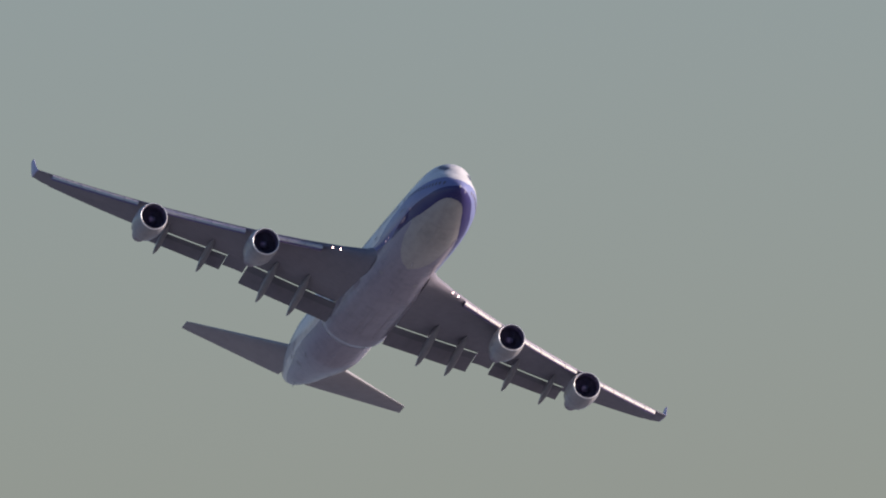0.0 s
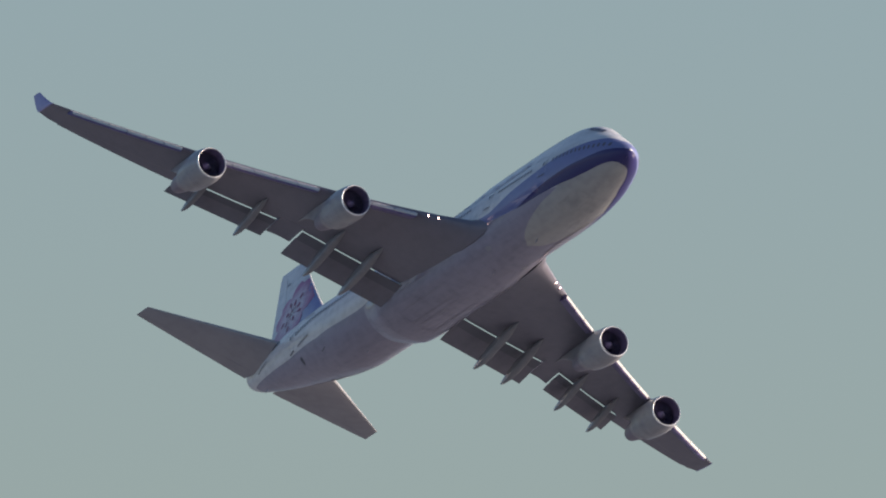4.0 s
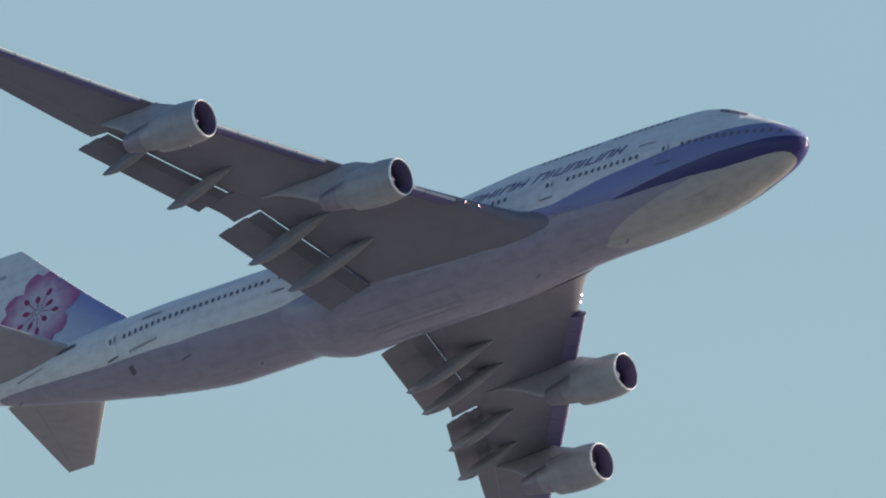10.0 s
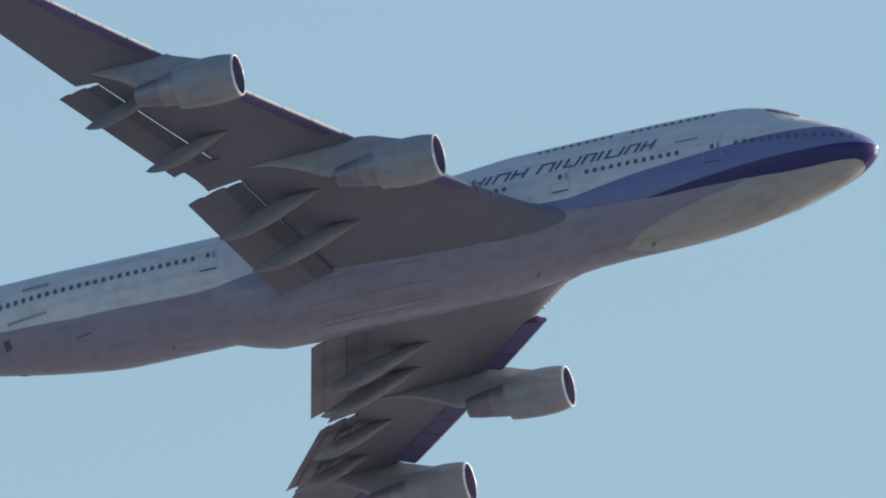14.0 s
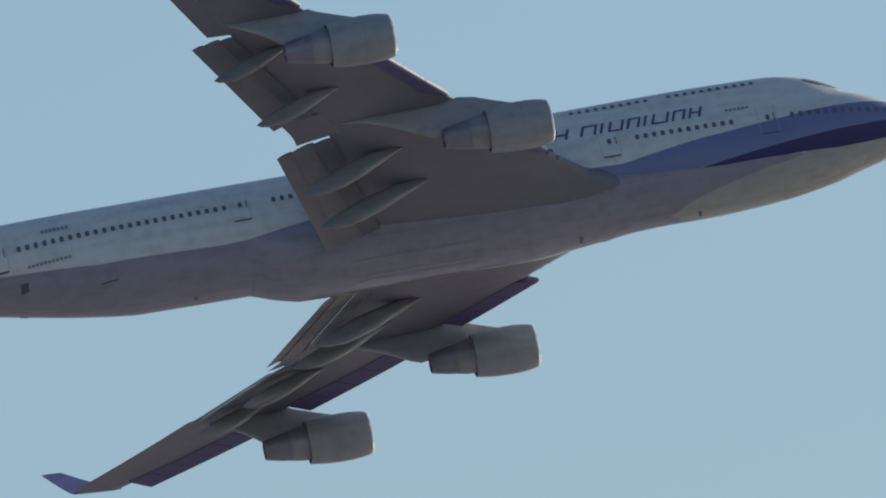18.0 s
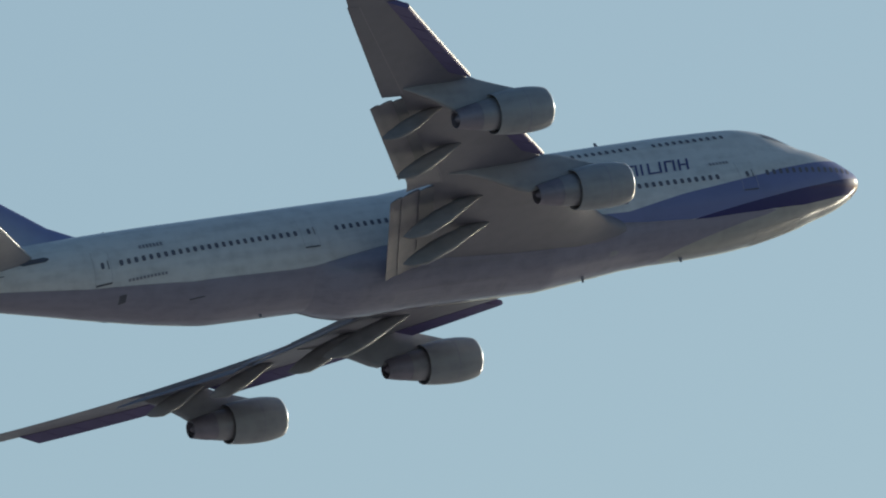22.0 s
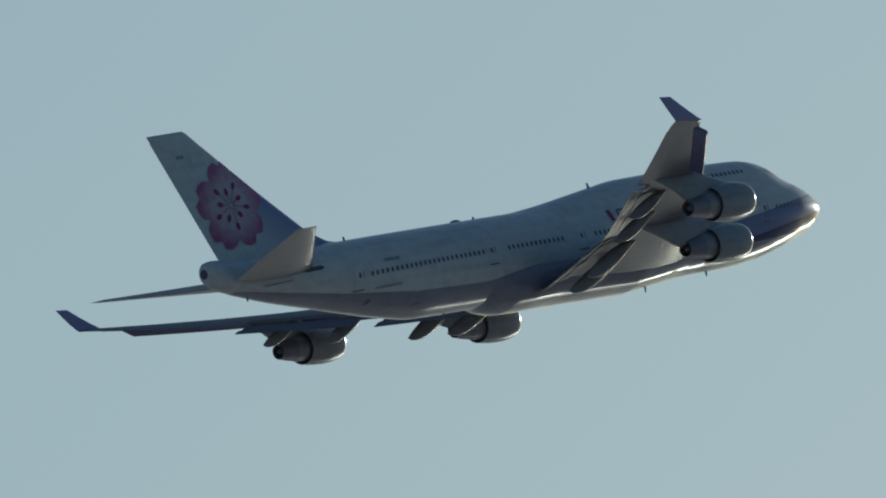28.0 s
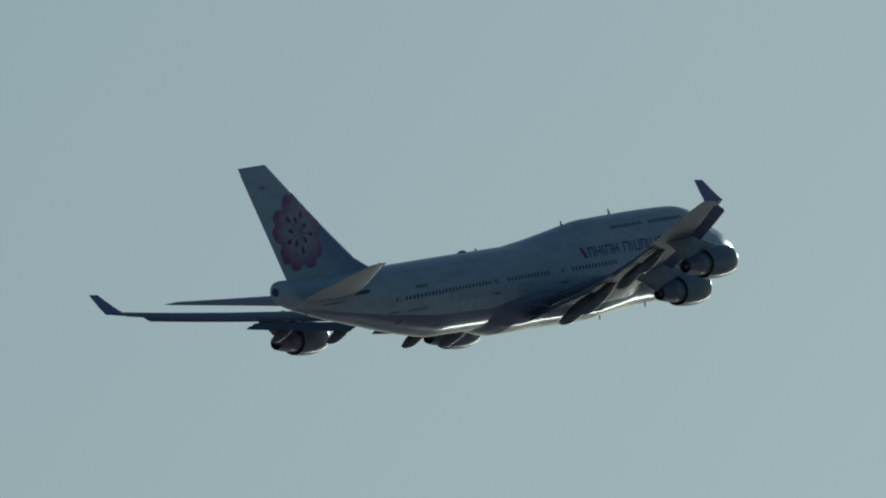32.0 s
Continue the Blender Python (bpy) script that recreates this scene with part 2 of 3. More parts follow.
def smooth(s):
    """Hull numbers at s, by a monotone cubic between the stations."""
    s = min(max(s, 0.22), 68.8)
    k = min(int(np.searchsorted(H[:, 0], s, side="right")) - 1, len(H) - 2)
    x = H[:, 0]
    d = (H[1:, 1:] - H[:-1, 1:]) / np.diff(x)[:, None]
    def slope(i):
        if i == 0: return d[0]
        if i == len(H) - 1: return d[-1]
        a, b = d[i - 1], d[i]
        return np.where(a * b > 0, 2 * a * b / np.where(a + b == 0, 1, a + b), 0)
    h = x[k + 1] - x[k]; u = (s - x[k]) / h
    return ((1 + 2 * u) * (1 - u) ** 2 * H[k, 1:] + u * (1 - u) ** 2 * h * slope(k) + u * u * (3 - 2 * u) * H[k + 1, 1:] + u * u * (u - 1) * h * slope(k + 1))
def half(s, n=49):
    """Half a cross-section, keel to crown: n points (y, z)."""
    zb, zt, w, top, ru = smooth(s)
    c, b, zu = (zb + zt) / 2, (zt - zb) / 2, top - ru
    out = []
    for k in range(n):
        a = np.pi * k / (n - 1); ny, nz = np.sin(a), -np.cos(a)
        sup = np.hypot(w * ny, b * nz)
        if c * nz + sup >= zu * nz + ru: out.append((w * w * ny / sup, c + b * b * nz / sup))
        else: out.append((ru * ny, zu + ru * nz))
    return np.array(out)


def skin(s, u, side=-1, off=0.0):
    """Point of the skin: u 0 keel, 1 crown."""
    q = half(s); g = np.linspace(0, 1, len(q))
    f = lambda v: np.array([np.interp(v, g, q[:, 0]), np.interp(v, g, q[:, 1])])
    p = f(u); e = f(min(u + .02, 1)) - f(max(u - .02, 0)); nrm = np.array([e[1], -e[0]]); nrm /= np.hypot(*nrm) + 1e-9
    p = p + nrm * off
    return (33 - s, side * p[0], p[1])


def u_at(s, z):
    q = half(s)
    return float(np.interp(min(max(z, q[0, 1]), q[-1, 1]), q[:, 1], np.linspace(0, 1, len(q))))


STATIONS = [0.22, 0.27, 0.37, 0.52, 0.7, 0.9] + [1.15 + 0.5 * k for k in range(134)] + [68.0, 68.3, 68.5, 68.65, 68.8]
rings = []
for s in STATIONS:
    q = half(s, 33)
    rings.append([aft(s, -y, z) for y, z in q] + [aft(s, y, z) for y, z in q[-2:0:-1]])
fuselage = part("fuselage", *loft(rings), WHITE, jet, "white double-deck fuselage with a humped nose", 40)


def skin_sheet(name, s_list, low, high, mat, label="", side=-1, off=0.02, n=9, parent=None):
    """A painted sheet on the skin between two heights, each a function of s; low may be None for the keel."""
    rows = []
    for s in s_list:
        a = 0.0 if low is None else u_at(s, low(s))
        b = u_at(s, high(s))
        rows.append([skin(s, a + (b - a) * k / (n - 1), side, off) for k in range(n)])
    return part(name, *grid(rows), mat, parent or fuselage, label)


def curve(*pts):
    x, z = [p[0] for p in pts], [p[1] for p in pts]
    return lambda s: float(np.interp(s, x, z))


def span(a, b, step=0.4):
    n = max(2, int((b - a) / step) + 1)
    return [a + (b - a) * k / (n - 1) for k in range(n)]


blue_top = curve((0.25, 0.2), (1.0, 0.45), (2.0, 0.6), (3.8, 0.37), (5.6, 0.12), (7.0, -0.05), (8.0, -0.24), (11.7, -0.66), (14.4, -0.93), (16.6, -1.27), (18.4, -1.55), (20.0, -1.5), (22.5, -1.55))
dark_top = curve((0.0, -0.3), (0.25, -0.42), (0.57, -0.52), (2.1, -0.77), (4.25, -1.14), (7.3, -1.59), (10.3, -1.98), (13.8, -2.43))
dark_low = curve((0.0, -0.6), (0.3, -1.3), (0.98, -1.7), (1.03, -1.45), (1.15, -1.42), (1.4, -1.44), (2.0, -1.57), (3.6, -1.86), (5.4, -2.17), (8.9, -2.39), (12.7, -2.48), (13.8, -2.45))
blue_low = curve((0.0, -0.3), (0.25, -0.42), (0.57, -0.52), (2.1, -0.77), (4.25, -1.14), (7.3, -1.59), (10.3, -1.98), (13.8, -2.43), (17.3, -2.25), (20.3, -1.98), (22.5, -1.95))
cream_edge = curve((7.8, -2.42), (8.4, -2.58), (10.0, -2.82), (12.2, -3.2), (14.2, -3.52), (15.5, -3.72), (16.1, -3.79), (17.2, -3.85))
grey_top = curve((7.8, -2.36), (8.9, -2.39), (12.7, -2.48), (13.8, -2.44), (17.3, -2.26), (20.3, -1.98), (22.5, -1.95), (30, -1.6), (36, -1.5), (38.2, -1.75), (40.8, -2.08), (42.4, -2.12), (49.4, -1.95), (56.1, -1.22), (62, -0.3), (66.5, 0.5))
for side in (-1, 1):
    skin_sheet("light_blue_band", [0.23, 0.28, 0.37, 0.5, 0.7] + span(1.0, 22.5), blue_low, blue_top, BLUE, "light blue painted band", side)
    skin_sheet("navy_stripe", [0.225, 0.28, 0.37, 0.5, 0.7, 0.85, 0.97, 0.99, 1.01, 1.03, 1.09, 1.17, 1.28, 1.4, 1.6] + span(1.9, 13.8), dark_low, dark_top, NAVY, "navy blue painted stripe", side, 0.026)
    skin_sheet("cream_belly", [1.06, 1.12, 1.2, 1.32, 1.45, 1.6] + span(1.9, 17.2), None, lambda s: dark_low(s) + 0.02 if s < 7.8 else cream_edge(s) + 0.03, CREAM, "cream painted belly behind the nose", side, 0.012)
    skin_sheet("grey_belly", span(7.8, 17.2), cream_edge, grey_top, BELLY, "grey painted belly", side, 0.02)
    skin_sheet("grey_belly", span(17.2, 66.5), None, grey_top, BELLY, "grey painted belly", side, 0.02, 17)


def mark(name, s0, s1, z0, z1, mat, side=-1, off=0.035, label="", slant=0.0, n=4, round_=False):
    """A small piece on the skin: s0..s1 aft, z0..z1 up."""
    rows = []
    for i in range(n):
        v = i / (n - 1)
        z = z0 + (z1 - z0) * v
        row = []
        for k in range(3):
            cut = 0.14 * (s1 - s0) if round_ and i in (0, n - 1) and k != 1 else 0.0
            s = s0 + (s1 - s0) * k / 2 + (cut if k == 0 else -cut) - slant * v
            row.append(skin(s, u_at(s, z), side, off))
        rows.append(row)
    return part(name, *grid(rows), mat, fuselage, label)


# cabin windows
line = curve((0, -0.18), (8, -0.22), (11.5, -0.12), (17, -0.03), (22, 0.02), (36, 0.06), (45, 0.0), (54, -0.14))
PITCH = 0.508
rows_of_windows = [(1.42, 14), (11.64, 12), (22.35, 14), (32.75, 13), (41.78, 25)]
for side in (-1, 1):
    for s0, count in rows_of_windows:
        for k in range(count):
            s = s0 + PITCH * k
            z = line(s)
            mark("cabin_window", s - 0.125, s + 0.125, z - 0.175, z + 0.175, PANE, side, round_=True)
    for s0, count in ((9.7, 11), (16.0, 10)):
        for k in range(count):
            s = s0 + PITCH * k * 0.97
            mark("upper_deck_window", s - 0.12, s + 0.12, 2.84, 3.14, PANE, side, round_=True)
    # doors: seam, sill and small window
    for s0 in (9.5, 18.9, 30.6, 40.85, 55.25):
        z = line(s0)
        mark("cabin_door", s0 - 0.5, s0 + 0.55, z - 0.95, z + 1.05, WHITE, side, 0.014, "flush white cabin door", n=7)
        mark("door_window", s0 - 0.13, s0 + 0.1, z - 0.18, z + 0.2, PANE, side, 0.045, round_=True)
        mark("door_handle", s0 - 0.42, s0 - 0.36, z - 0.25, z + 0.3, LINE, side, 0.045)
        mark("door_sill", s0 - 0.52, s0 + 0.52, z - 1.05, z - 0.97, LINE, side, 0.045, "dark sill line")
        for ds in (-0.55, 0.55):
            mark("door_seam", s0 + ds - 0.012, s0 + ds + 0.012, z - 0.95, z + 1.0, DOOR_SEAM, side, 0.045, n=6)
    # flight deck windows
    for s0, s1 in ((4.62, 5.1), (5.14, 5.72), (5.76, 6.5)):
        rows = []
        for v in (0.0, 0.5, 1.0):
            row = []
            for q in (0.0, 0.5, 1.0):
                s = s0 + (s1 - s0) * q + 0.12 * v
                row.append(skin(s, u_at(s, 2.12 + 0.34 * (s0 + (s1 - s0) * q - 4.62) + (0.42 - 0.06 * (s0 > 5.7) * q) * v), side, 0.03))
            rows.append(row)
        part("flight_deck_window", *grid(rows), PANE, fuselage, "dark flight deck window")
    # titles as plain slanted bars, two uprights and a short cross bar in place of each letter
    lean = 0.32 if side < 0 else -0.32
    for s, widths in ((25.75, (1.02, 1.08, 0.46, 1.13, 1.08)), (20.45, (1.17, 0.49, 1.1, 0.99, 0.49, 1.22, 0.99, 0.95))):
        for k, wide in enumerate(widths):
            for ds in ((0.0,) if wide < 0.5 else (0.0, wide - 0.38)):
                mark("title_bar", s - ds - 0.15, s - ds, 0.72, 1.62, TITLE, side, 0.035, "dark blue lettering bar", slant=lean, n=5)
            if wide > 0.5:
                z = (1.49, 1.1, 0.72)[k % 3]
                shift = lean * (z - 0.72) / 0.94
                mark("title_bar", s - wide + 0.38 - shift, s - 0.15 - shift, z, z + 0.13, TITLE, side, 0.035, "dark blue lettering bar", n=3)
            s -= wide
    mark("title_emblem", 26.15, 26.6, 0.75, 1.65, CRIMSON, side, 0.035, "small crimson emblem")
    for s0, s1, z0, z1 in ((10.4, 12.0, 0.78, 0.98), (50.9, 52.6, 0.55, 0.8), (51.1, 53.8, -1.28, -1.14)):
        n = int((s1 - s0) / 0.24)
        for k in range(n):
            mark("small_marking", s0 + 0.24 * k, s0 + 0.24 * k + 0.16, z0, z1, MARK, side, 0.035, "small faded marking bar", n=3)
    mark("outflow_valve", 53.75, 54.2, -2.14, -1.82, LINE, side, 0.04, "dark outflow valve")
    mark("stabilizer_seal", 58.5, 60.5, 0.8, 1.12, LINE, side, 0.04, "dark seal ahead of the tailplane root", n=4, round_=True)
    mark("stabilizer_slot", 61.6, 64.2, 0.42, 0.47, LINE, side, 0.04)
    mark("service_hatch", 48.6, 49.6, -2.75, -2.7, LINE, side, 0.04)

# nose gear doors
for side in (-1, 1):
    rows = [[skin(s, 0.012 + 0.12 * k / 4, side, 0.022) for k in range(5)] for s in span(5.6, 8.9)]
    part("nose_gear_door", *grid(rows), DOOR, fuselage, "closed cream nose gear door, smudged")

# small antennas and the tail exhaust
def blade(name, s, z, h, length, y=0.0, parent=None):
    rg = []
    for v, l in ((0.0, length), (1.0, length * 0.55)):
        s0 = s + 0.35 * v * abs(h)
        rg.append([aft(s0, y, z + h * v), aft(s0 + l * 0.5, y + 0.03, z + h * v), aft(s0 + l, y, z + h * v), aft(s0 + l * 0.5, y - 0.03, z + h * v)])
    return part(name, *loft(rg), MARK, parent or fuselage, "small grey blade antenna")


for s, h in ((14.05, -0.4), (21.1, -0.85), (44.0, -0.3), (64.7, -0.35)):
    blade("antenna", s, half(s)[0, 1] + 0.05, h, 0.28)
for s, h in ((17.0, 0.5), (24.5, 0.4), (38.0, 0.25), (52.6, 0.35)):
    blade("antenna", s, half(s)[-1, 1] - 0.05, h, 0.35)
part("exhaust_hole", *loft(revolve([(0.0, 0.36), (0.0, 0.3), (-0.5, 0.25)], aft(68.82, 0, 2.16), 20)), DUCT, fuselage, "dark tail exhaust")
dome = [[aft(39.5 + 0.16 * i, (0.35 * math.sin(math.pi * i / 10)) * math.cos(math.pi * k / 8), 2.9 + 0.26 * math.sin(math.pi * i / 10) * math.sin(math.pi * k / 8)) for k in range(9)] for i in range(11)]
part("antenna_dome", *grid(dome), BELLY, fuselage, "low grey antenna dome")

# wing to body fairing: the hull swollen below the wing root
def swell(s, u):
    lon = float(np.interp(s, (16.0, 18.0, 20.5, 24.0, 33.0, 36.0, 38.0, 39.4, 40.8), (0.0, 0.12, 0.5, 1.0, 1.0, 1.18, 1.12, 0.66, 0.0)))
    f = u / u_at(s, grey_top(s))
    return lon * float(np.interp(f, (0.0, 0.25, 0.5, 0.75, 0.9, 1.0), (0.6, 0.63, 0.72, 0.58, 0.3, 0.0))) + 0.024


rg = []
for s in span(16.0, 40.85, 0.25):
    top = u_at(s, grey_top(s)) - 0.002
    right = [skin(s, top * k / 16, -1, swell(s, top * k / 16)) for k in range(17)]
    left = [skin(s, top * k / 16, 1, swell(s, top * k / 16)) for k in range(1, 17)]
    rg.append(right[::-1] + left)
body_fairing = part("wing_fairing", *grid(rg), FAIRING, jet, "grey belly fairing between the wings, streaked with dirt", 50)
for side in (-1, 1):
    rows = [[skin(s, u_at(s, z), side, swell(s, u_at(s, z)) + 0.02) for s in (19.25 + 0.25 * abs(k - 1.5) / 1.5, 19.6, 19.95)] for k, z in enumerate((-3.42, -3.36, -3.3, -3.24))]
    part("air_intake", *grid(rows), MARK, body_fairing, "dark air intake")
# gear doors and access panel seams on the belly
def seam(pts):
    rows = [[skin(s - ds, abs(u), -1 if u < 0 else 1, swell(s, abs(u)) + 0.02) for s, u, ds in ((s, u, 0.0), (s, u, 0.045))] for s, u in pts]
    part("panel_seam", *grid(rows), SEAM, body_fairing)


for s0 in (24.5, 27.5, 31.6, 35.2):
    for sg in (-1, 1):
        seam([(s0, sg * (0.01 + 0.24 * k / 6)) for k in range(7)])
for s0, s1 in ((27.6, 31.5), (31.7, 35.1)):
    for u in (-0.13, -0.02, 0.02, 0.13, 0.24, -0.24):
        rows = [[skin(s, abs(u) + du, -1 if u < 0 else 1, swell(s, abs(u)) + 0.02) for du in (0.0, 0.004)] for s in span(s0, s1, 0.8)]
        part("panel_seam", *grid(rows), SEAM, body_fairing)


# ---- wings ----
def wing_le(y):
    return 20.27 + (1.03 if y > 3.38 else 2.4) * (y - 3.38) if y < 5.4 else 22.36 + 0.944 * (y - 5.4)


def wing_te(y):
    return 35.2 + 0.29 * (y - 3.2) if y < 12 else 37.75 + 0.625 * (y - 12) - 0.2 * max(0.0, y - 28.8) ** 2 / 2


def wing_z(y):
    return -2.08 + 0.115 * (y - 3.25) + 0.00313 * (y - 3.25) ** 2


def drop(y):
    return float(np.interp(y, (3, 12, 31), (-0.55, -0.3, 0.18)))


def thick(y):
    return float(np.interp(y, (3, 8, 13, 31), (0.135, 0.1, 0.085, 0.08)))


def foil(x, t):
    """Half thickness of the section at chord fraction x."""
    return 5 * t * (0.2969 * math.sqrt(max(x, 0)) - 0.126 * x - 0.3516 * x * x + 0.2843 * x ** 3 - 0.1036 * x ** 4)


XS = (0.0, 0.008, 0.03, 0.08, 0.16, 0.28, 0.42, 0.56, 0.7, 0.85, 1.0)


def wing_ring(y, cut, side):
    """Section at y, ended at the chord fraction cut."""
    le, c, t = wing_le(y), wing_te(y) - wing_le(y), thick(y)
    up, lo = [], []
    for x in XS:
        x *= cut
        z0 = wing_z(y) + drop(y) * x
        h = foil(x, t) * c
        cam_ = 0.012 * c * 4 * x * (1 - x)
        up.append(aft(le + c * x, side * y, z0 + cam_ + h * 1.05))
        lo.append(aft(le + c * x, side * y, z0 + cam_ - h * 0.95))
    return up + lo[::-1]


def wing_low(y, s):
    """Height of the wing's lower face."""
    le, c = wing_le(y), wing_te(y) - wing_le(y)
    x = min(max((s - le) / c, 0.0), 1.0)
    return wing_z(y) + drop(y) * x + 0.012 * c * 4 * x * (1 - x) - 0.95 * foil(x, thick(y)) * c


FLAP_IN = ((36.8, 3.6, -3.6), (39.4, 11.2, -2.27), 3.45)
FLAP_OUT = ((39.5, 13.2, -1.68), (44.13, 20.48, 0.13), 2.52)


def flap_te(spec, y):
    a, b, _ = spec
    v = (y - a[1]) / (b[1] - a[1])
    return a[0] + (b[0] - a[0]) * v, a[2] + (b[2] - a[2]) * v


def cut_at(y, spec):
    s = flap_te(spec, y)[0] - spec[2] + 0.13
    return (s - wing_le(y)) / (wing_te(y) - wing_le(y))


def flap_panel(name, spec, y0, y1, side, wing, fore, rear, dz, label, mat):
    """A slotted flap segment: fore and rear are chord lengths ahead of the trailing edge."""
    rg = []
    n = 5
    for i in range(n):
        y = y0 + (y1 - y0) * i / (n - 1)
        te, zt = flap_te(spec, y)
        s_fix = te - spec[2]
        z_fix = wing_low(y, s_fix)
        s0, s1 = te - fore, te - rear
        za = z_fix + (zt - z_fix) * ((s0 - s_fix) / spec[2]) ** 1.25 + dz
        zb = z_fix + (zt - z_fix) * ((s1 - s_fix) / spec[2]) ** 1.25 + dz * 0.8
        up, lo = [], []
        for x in (0.0, 0.04, 0.14, 0.3, 0.55, 0.8, 1.0):
            h = foil(x, 0.12) * (s1 - s0) + 0.012
            z = za + (zb - za) * x + 0.05 * (s1 - s0) * 4 * x * (1 - x) * 0.5
            up.append(aft(s0 + (s1 - s0) * x, side * y, z + h))
            lo.append(aft(s0 + (s1 - s0) * x, side * y, z - h * 0.18))
        rg.append(up + lo[::-1])
    return part(name, *loft(rg), mat, wing, label)


def make_wing(side):
    ys = [(2.6, cut_at(2.6, FLAP_IN)), (3.0, cut_at(3.0, FLAP_IN)), (3.38, cut_at(3.38, FLAP_IN)), (5.4, cut_at(5.4, FLAP_IN)), (8.0, cut_at(8, FLAP_IN)), (11.19, cut_at(11.19, FLAP_IN)), (11.21, 0.8), (12.0, 0.8), (13.14, 0.8),
          (13.16, cut_at(13.16, FLAP_OUT)), (16.5, cut_at(16.5, FLAP_OUT)), (20.48, cut_at(20.48, FLAP_OUT)), (20.5, 1.0), (24, 1.0), (27.5, 1.0), (30.0, 1.0), (30.85, 0.985)]
    wing = part("wing", *loft([wing_ring(y, c, side) for y, c in ys]), WING, jet, "swept grey wing with flaps and slats out", 30)
    # winglet
    base_le, base_te = (46.2, 30.85, 3.44), (49.1, 30.85, 3.6)
    tip_le, tip_te = (49.4, 31.2, 5.42), (50.65, 31.2, 5.52)
    rg = []
    for v in (0.0, 0.06, 0.15, 0.4, 0.7, 1.0):
        ly = base_le[1] + (tip_le[1] - base_le[1]) * (v ** 0.8)
        ls = base_le[0] + (tip_le[0] - base_le[0]) * v
        lz = base_le[2] + (tip_le[2] - base_le[2]) * (v ** 1.15)
        ts = base_te[0] + (tip_te[0] - base_te[0]) * v
        tz = base_te[2] + (tip_te[2] - base_te[2]) * (v ** 1.15)
        c = ts - ls
        ring = []
        for x in (0.0, 0.05, 0.2, 0.5, 0.8, 1.0, 0.8, 0.5, 0.2, 0.05):
            sg = 1 if len(ring) < 6 else -1
            ring.append(aft(ls + c * x, side * (ly + sg * (foil(x, 0.07) * c + 0.01)), lz + (tz - lz) * x))
        rg.append(ring)
    part("winglet", *loft(rg), FIN_BLUE, wing, "upswept light blue winglet")
    # flaps: fore segment, main segment, aft segment
    for spec, ya, yb, gap in ((FLAP_IN, 2.75, 11.15, 0.03), (FLAP_OUT, 13.2, 20.45, 0.03)):
        L = spec[2]
        flap_panel("fore_flap", spec, ya, yb, side, wing, L - gap, L * 0.66, -0.17, "dark fore flap segment", COVE)
        flap_panel("main_flap", spec, ya, yb, side, wing, L * 0.68, L * 0.26, -0.06, "grey main flap segment", FLAP)
        flap_panel("aft_flap", spec, ya, yb, side, wing, L * 0.28, 0.0, 0.0, "grey aft flap segment", FLAP)
    # leading edge flaps: shaded underside and sunlit nose told apart by colour
    for y0, y1, count, reach, sag in ((6.95, 11.35, 3, 0.64, 0.5), (13.3, 20.4, 5, 0.76, 0.58), (22.3, 29.65, 6, 0.7, 0.5)):
        for k in range(count):
            a, b = y0 + (y1 - y0) * k / count + 0.02, y0 + (y1 - y0) * (k + 1) / count - 0.02
            rg = []
            for y in (a, b):
                le, z = wing_le(y), wing_z(y)
                cs, cz, r = le - reach + 0.2, z - sag, 0.2
                nose = [aft(cs - r * math.sin(math.pi * q / 6), side * y, cz + r * math.cos(math.pi * q / 6)) for q in range(7)]
                low = wing_low(y, le + 0.72)
                rear = [aft(le + 0.72, side * y, low - 0.03), aft(le + 0.72, side * y, low + 0.06), aft(le + 0.02, side * y, z - 0.02)]
                rg.append(nose + rear)
            part("leading_edge_flap", *loft(rg), SLAT, wing, "dark drooped leading edge flap panel")
            rg = []
            for y in (a, b):
                cs, cz, r = wing_le(y) - reach + 0.2, wing_z(y) - sag, 0.218
                rg.append([aft(cs - r * math.sin(math.radians(q)), side * y, cz + r * math.cos(math.radians(q))) for q in (-20, 10, 35, 60, 80, 100, 118)])
                rg[-1] += [aft(wing_le(y) + 0.01, side * y, wing_z(y) - 0.012)]
                rg[-1] = rg[-1][-1:] + rg[-1][:-1]
            part("flap_bullnose", *grid(rg), NOSE, wing, "pale rounded nose of a leading edge flap")
    # flap track fairings
    for tip_s, y, tip_z, length, wide in ((37.1, 6.32, -4.3, 6.9, 0.34), (38.15, 9.25, -3.76, 6.4, 0.34), (40.65, 14.99, -2.2, 5.2, 0.29), (43.05, 18.93, -1.22, 4.8, 0.27)):
        rg = []
        s0 = tip_s - length
        z0 = wing_low(y, s0)
        for v in (0.0, 0.06, 0.15, 0.3, 0.45, 0.6, 0.75, 0.87, 0.95, 1.0):
            at = s0 + length * v
            zc = z0 + (tip_z - z0) * v ** 1.6 - 0.16 * math.sin(math.pi * min(v * 1.1, 1.0))
            r = max(0.015, wide * min(1.0, (v / 0.3) ** 0.6) * min(1.0, ((1 - v) / 0.4) ** 0.75))
            deep = max(0.02, 2.5 * wide * min(1.0, (v / 0.5) ** 0.8) * min(1.0, ((1 - v) / 0.22) ** 0.6))
            ring = []
            for k in range(20):
                ca, sa = math.cos(2 * math.pi * k / 20), math.sin(2 * math.pi * k / 20)
                flat = 0.5 if sa < 0 else 1.0
                ring.append(aft(at, side * y + r * math.copysign(abs(ca) ** flat, ca), zc + (r * 1.2 * sa if sa > 0 else -deep * abs(sa) ** flat)))
            rg.append(ring)
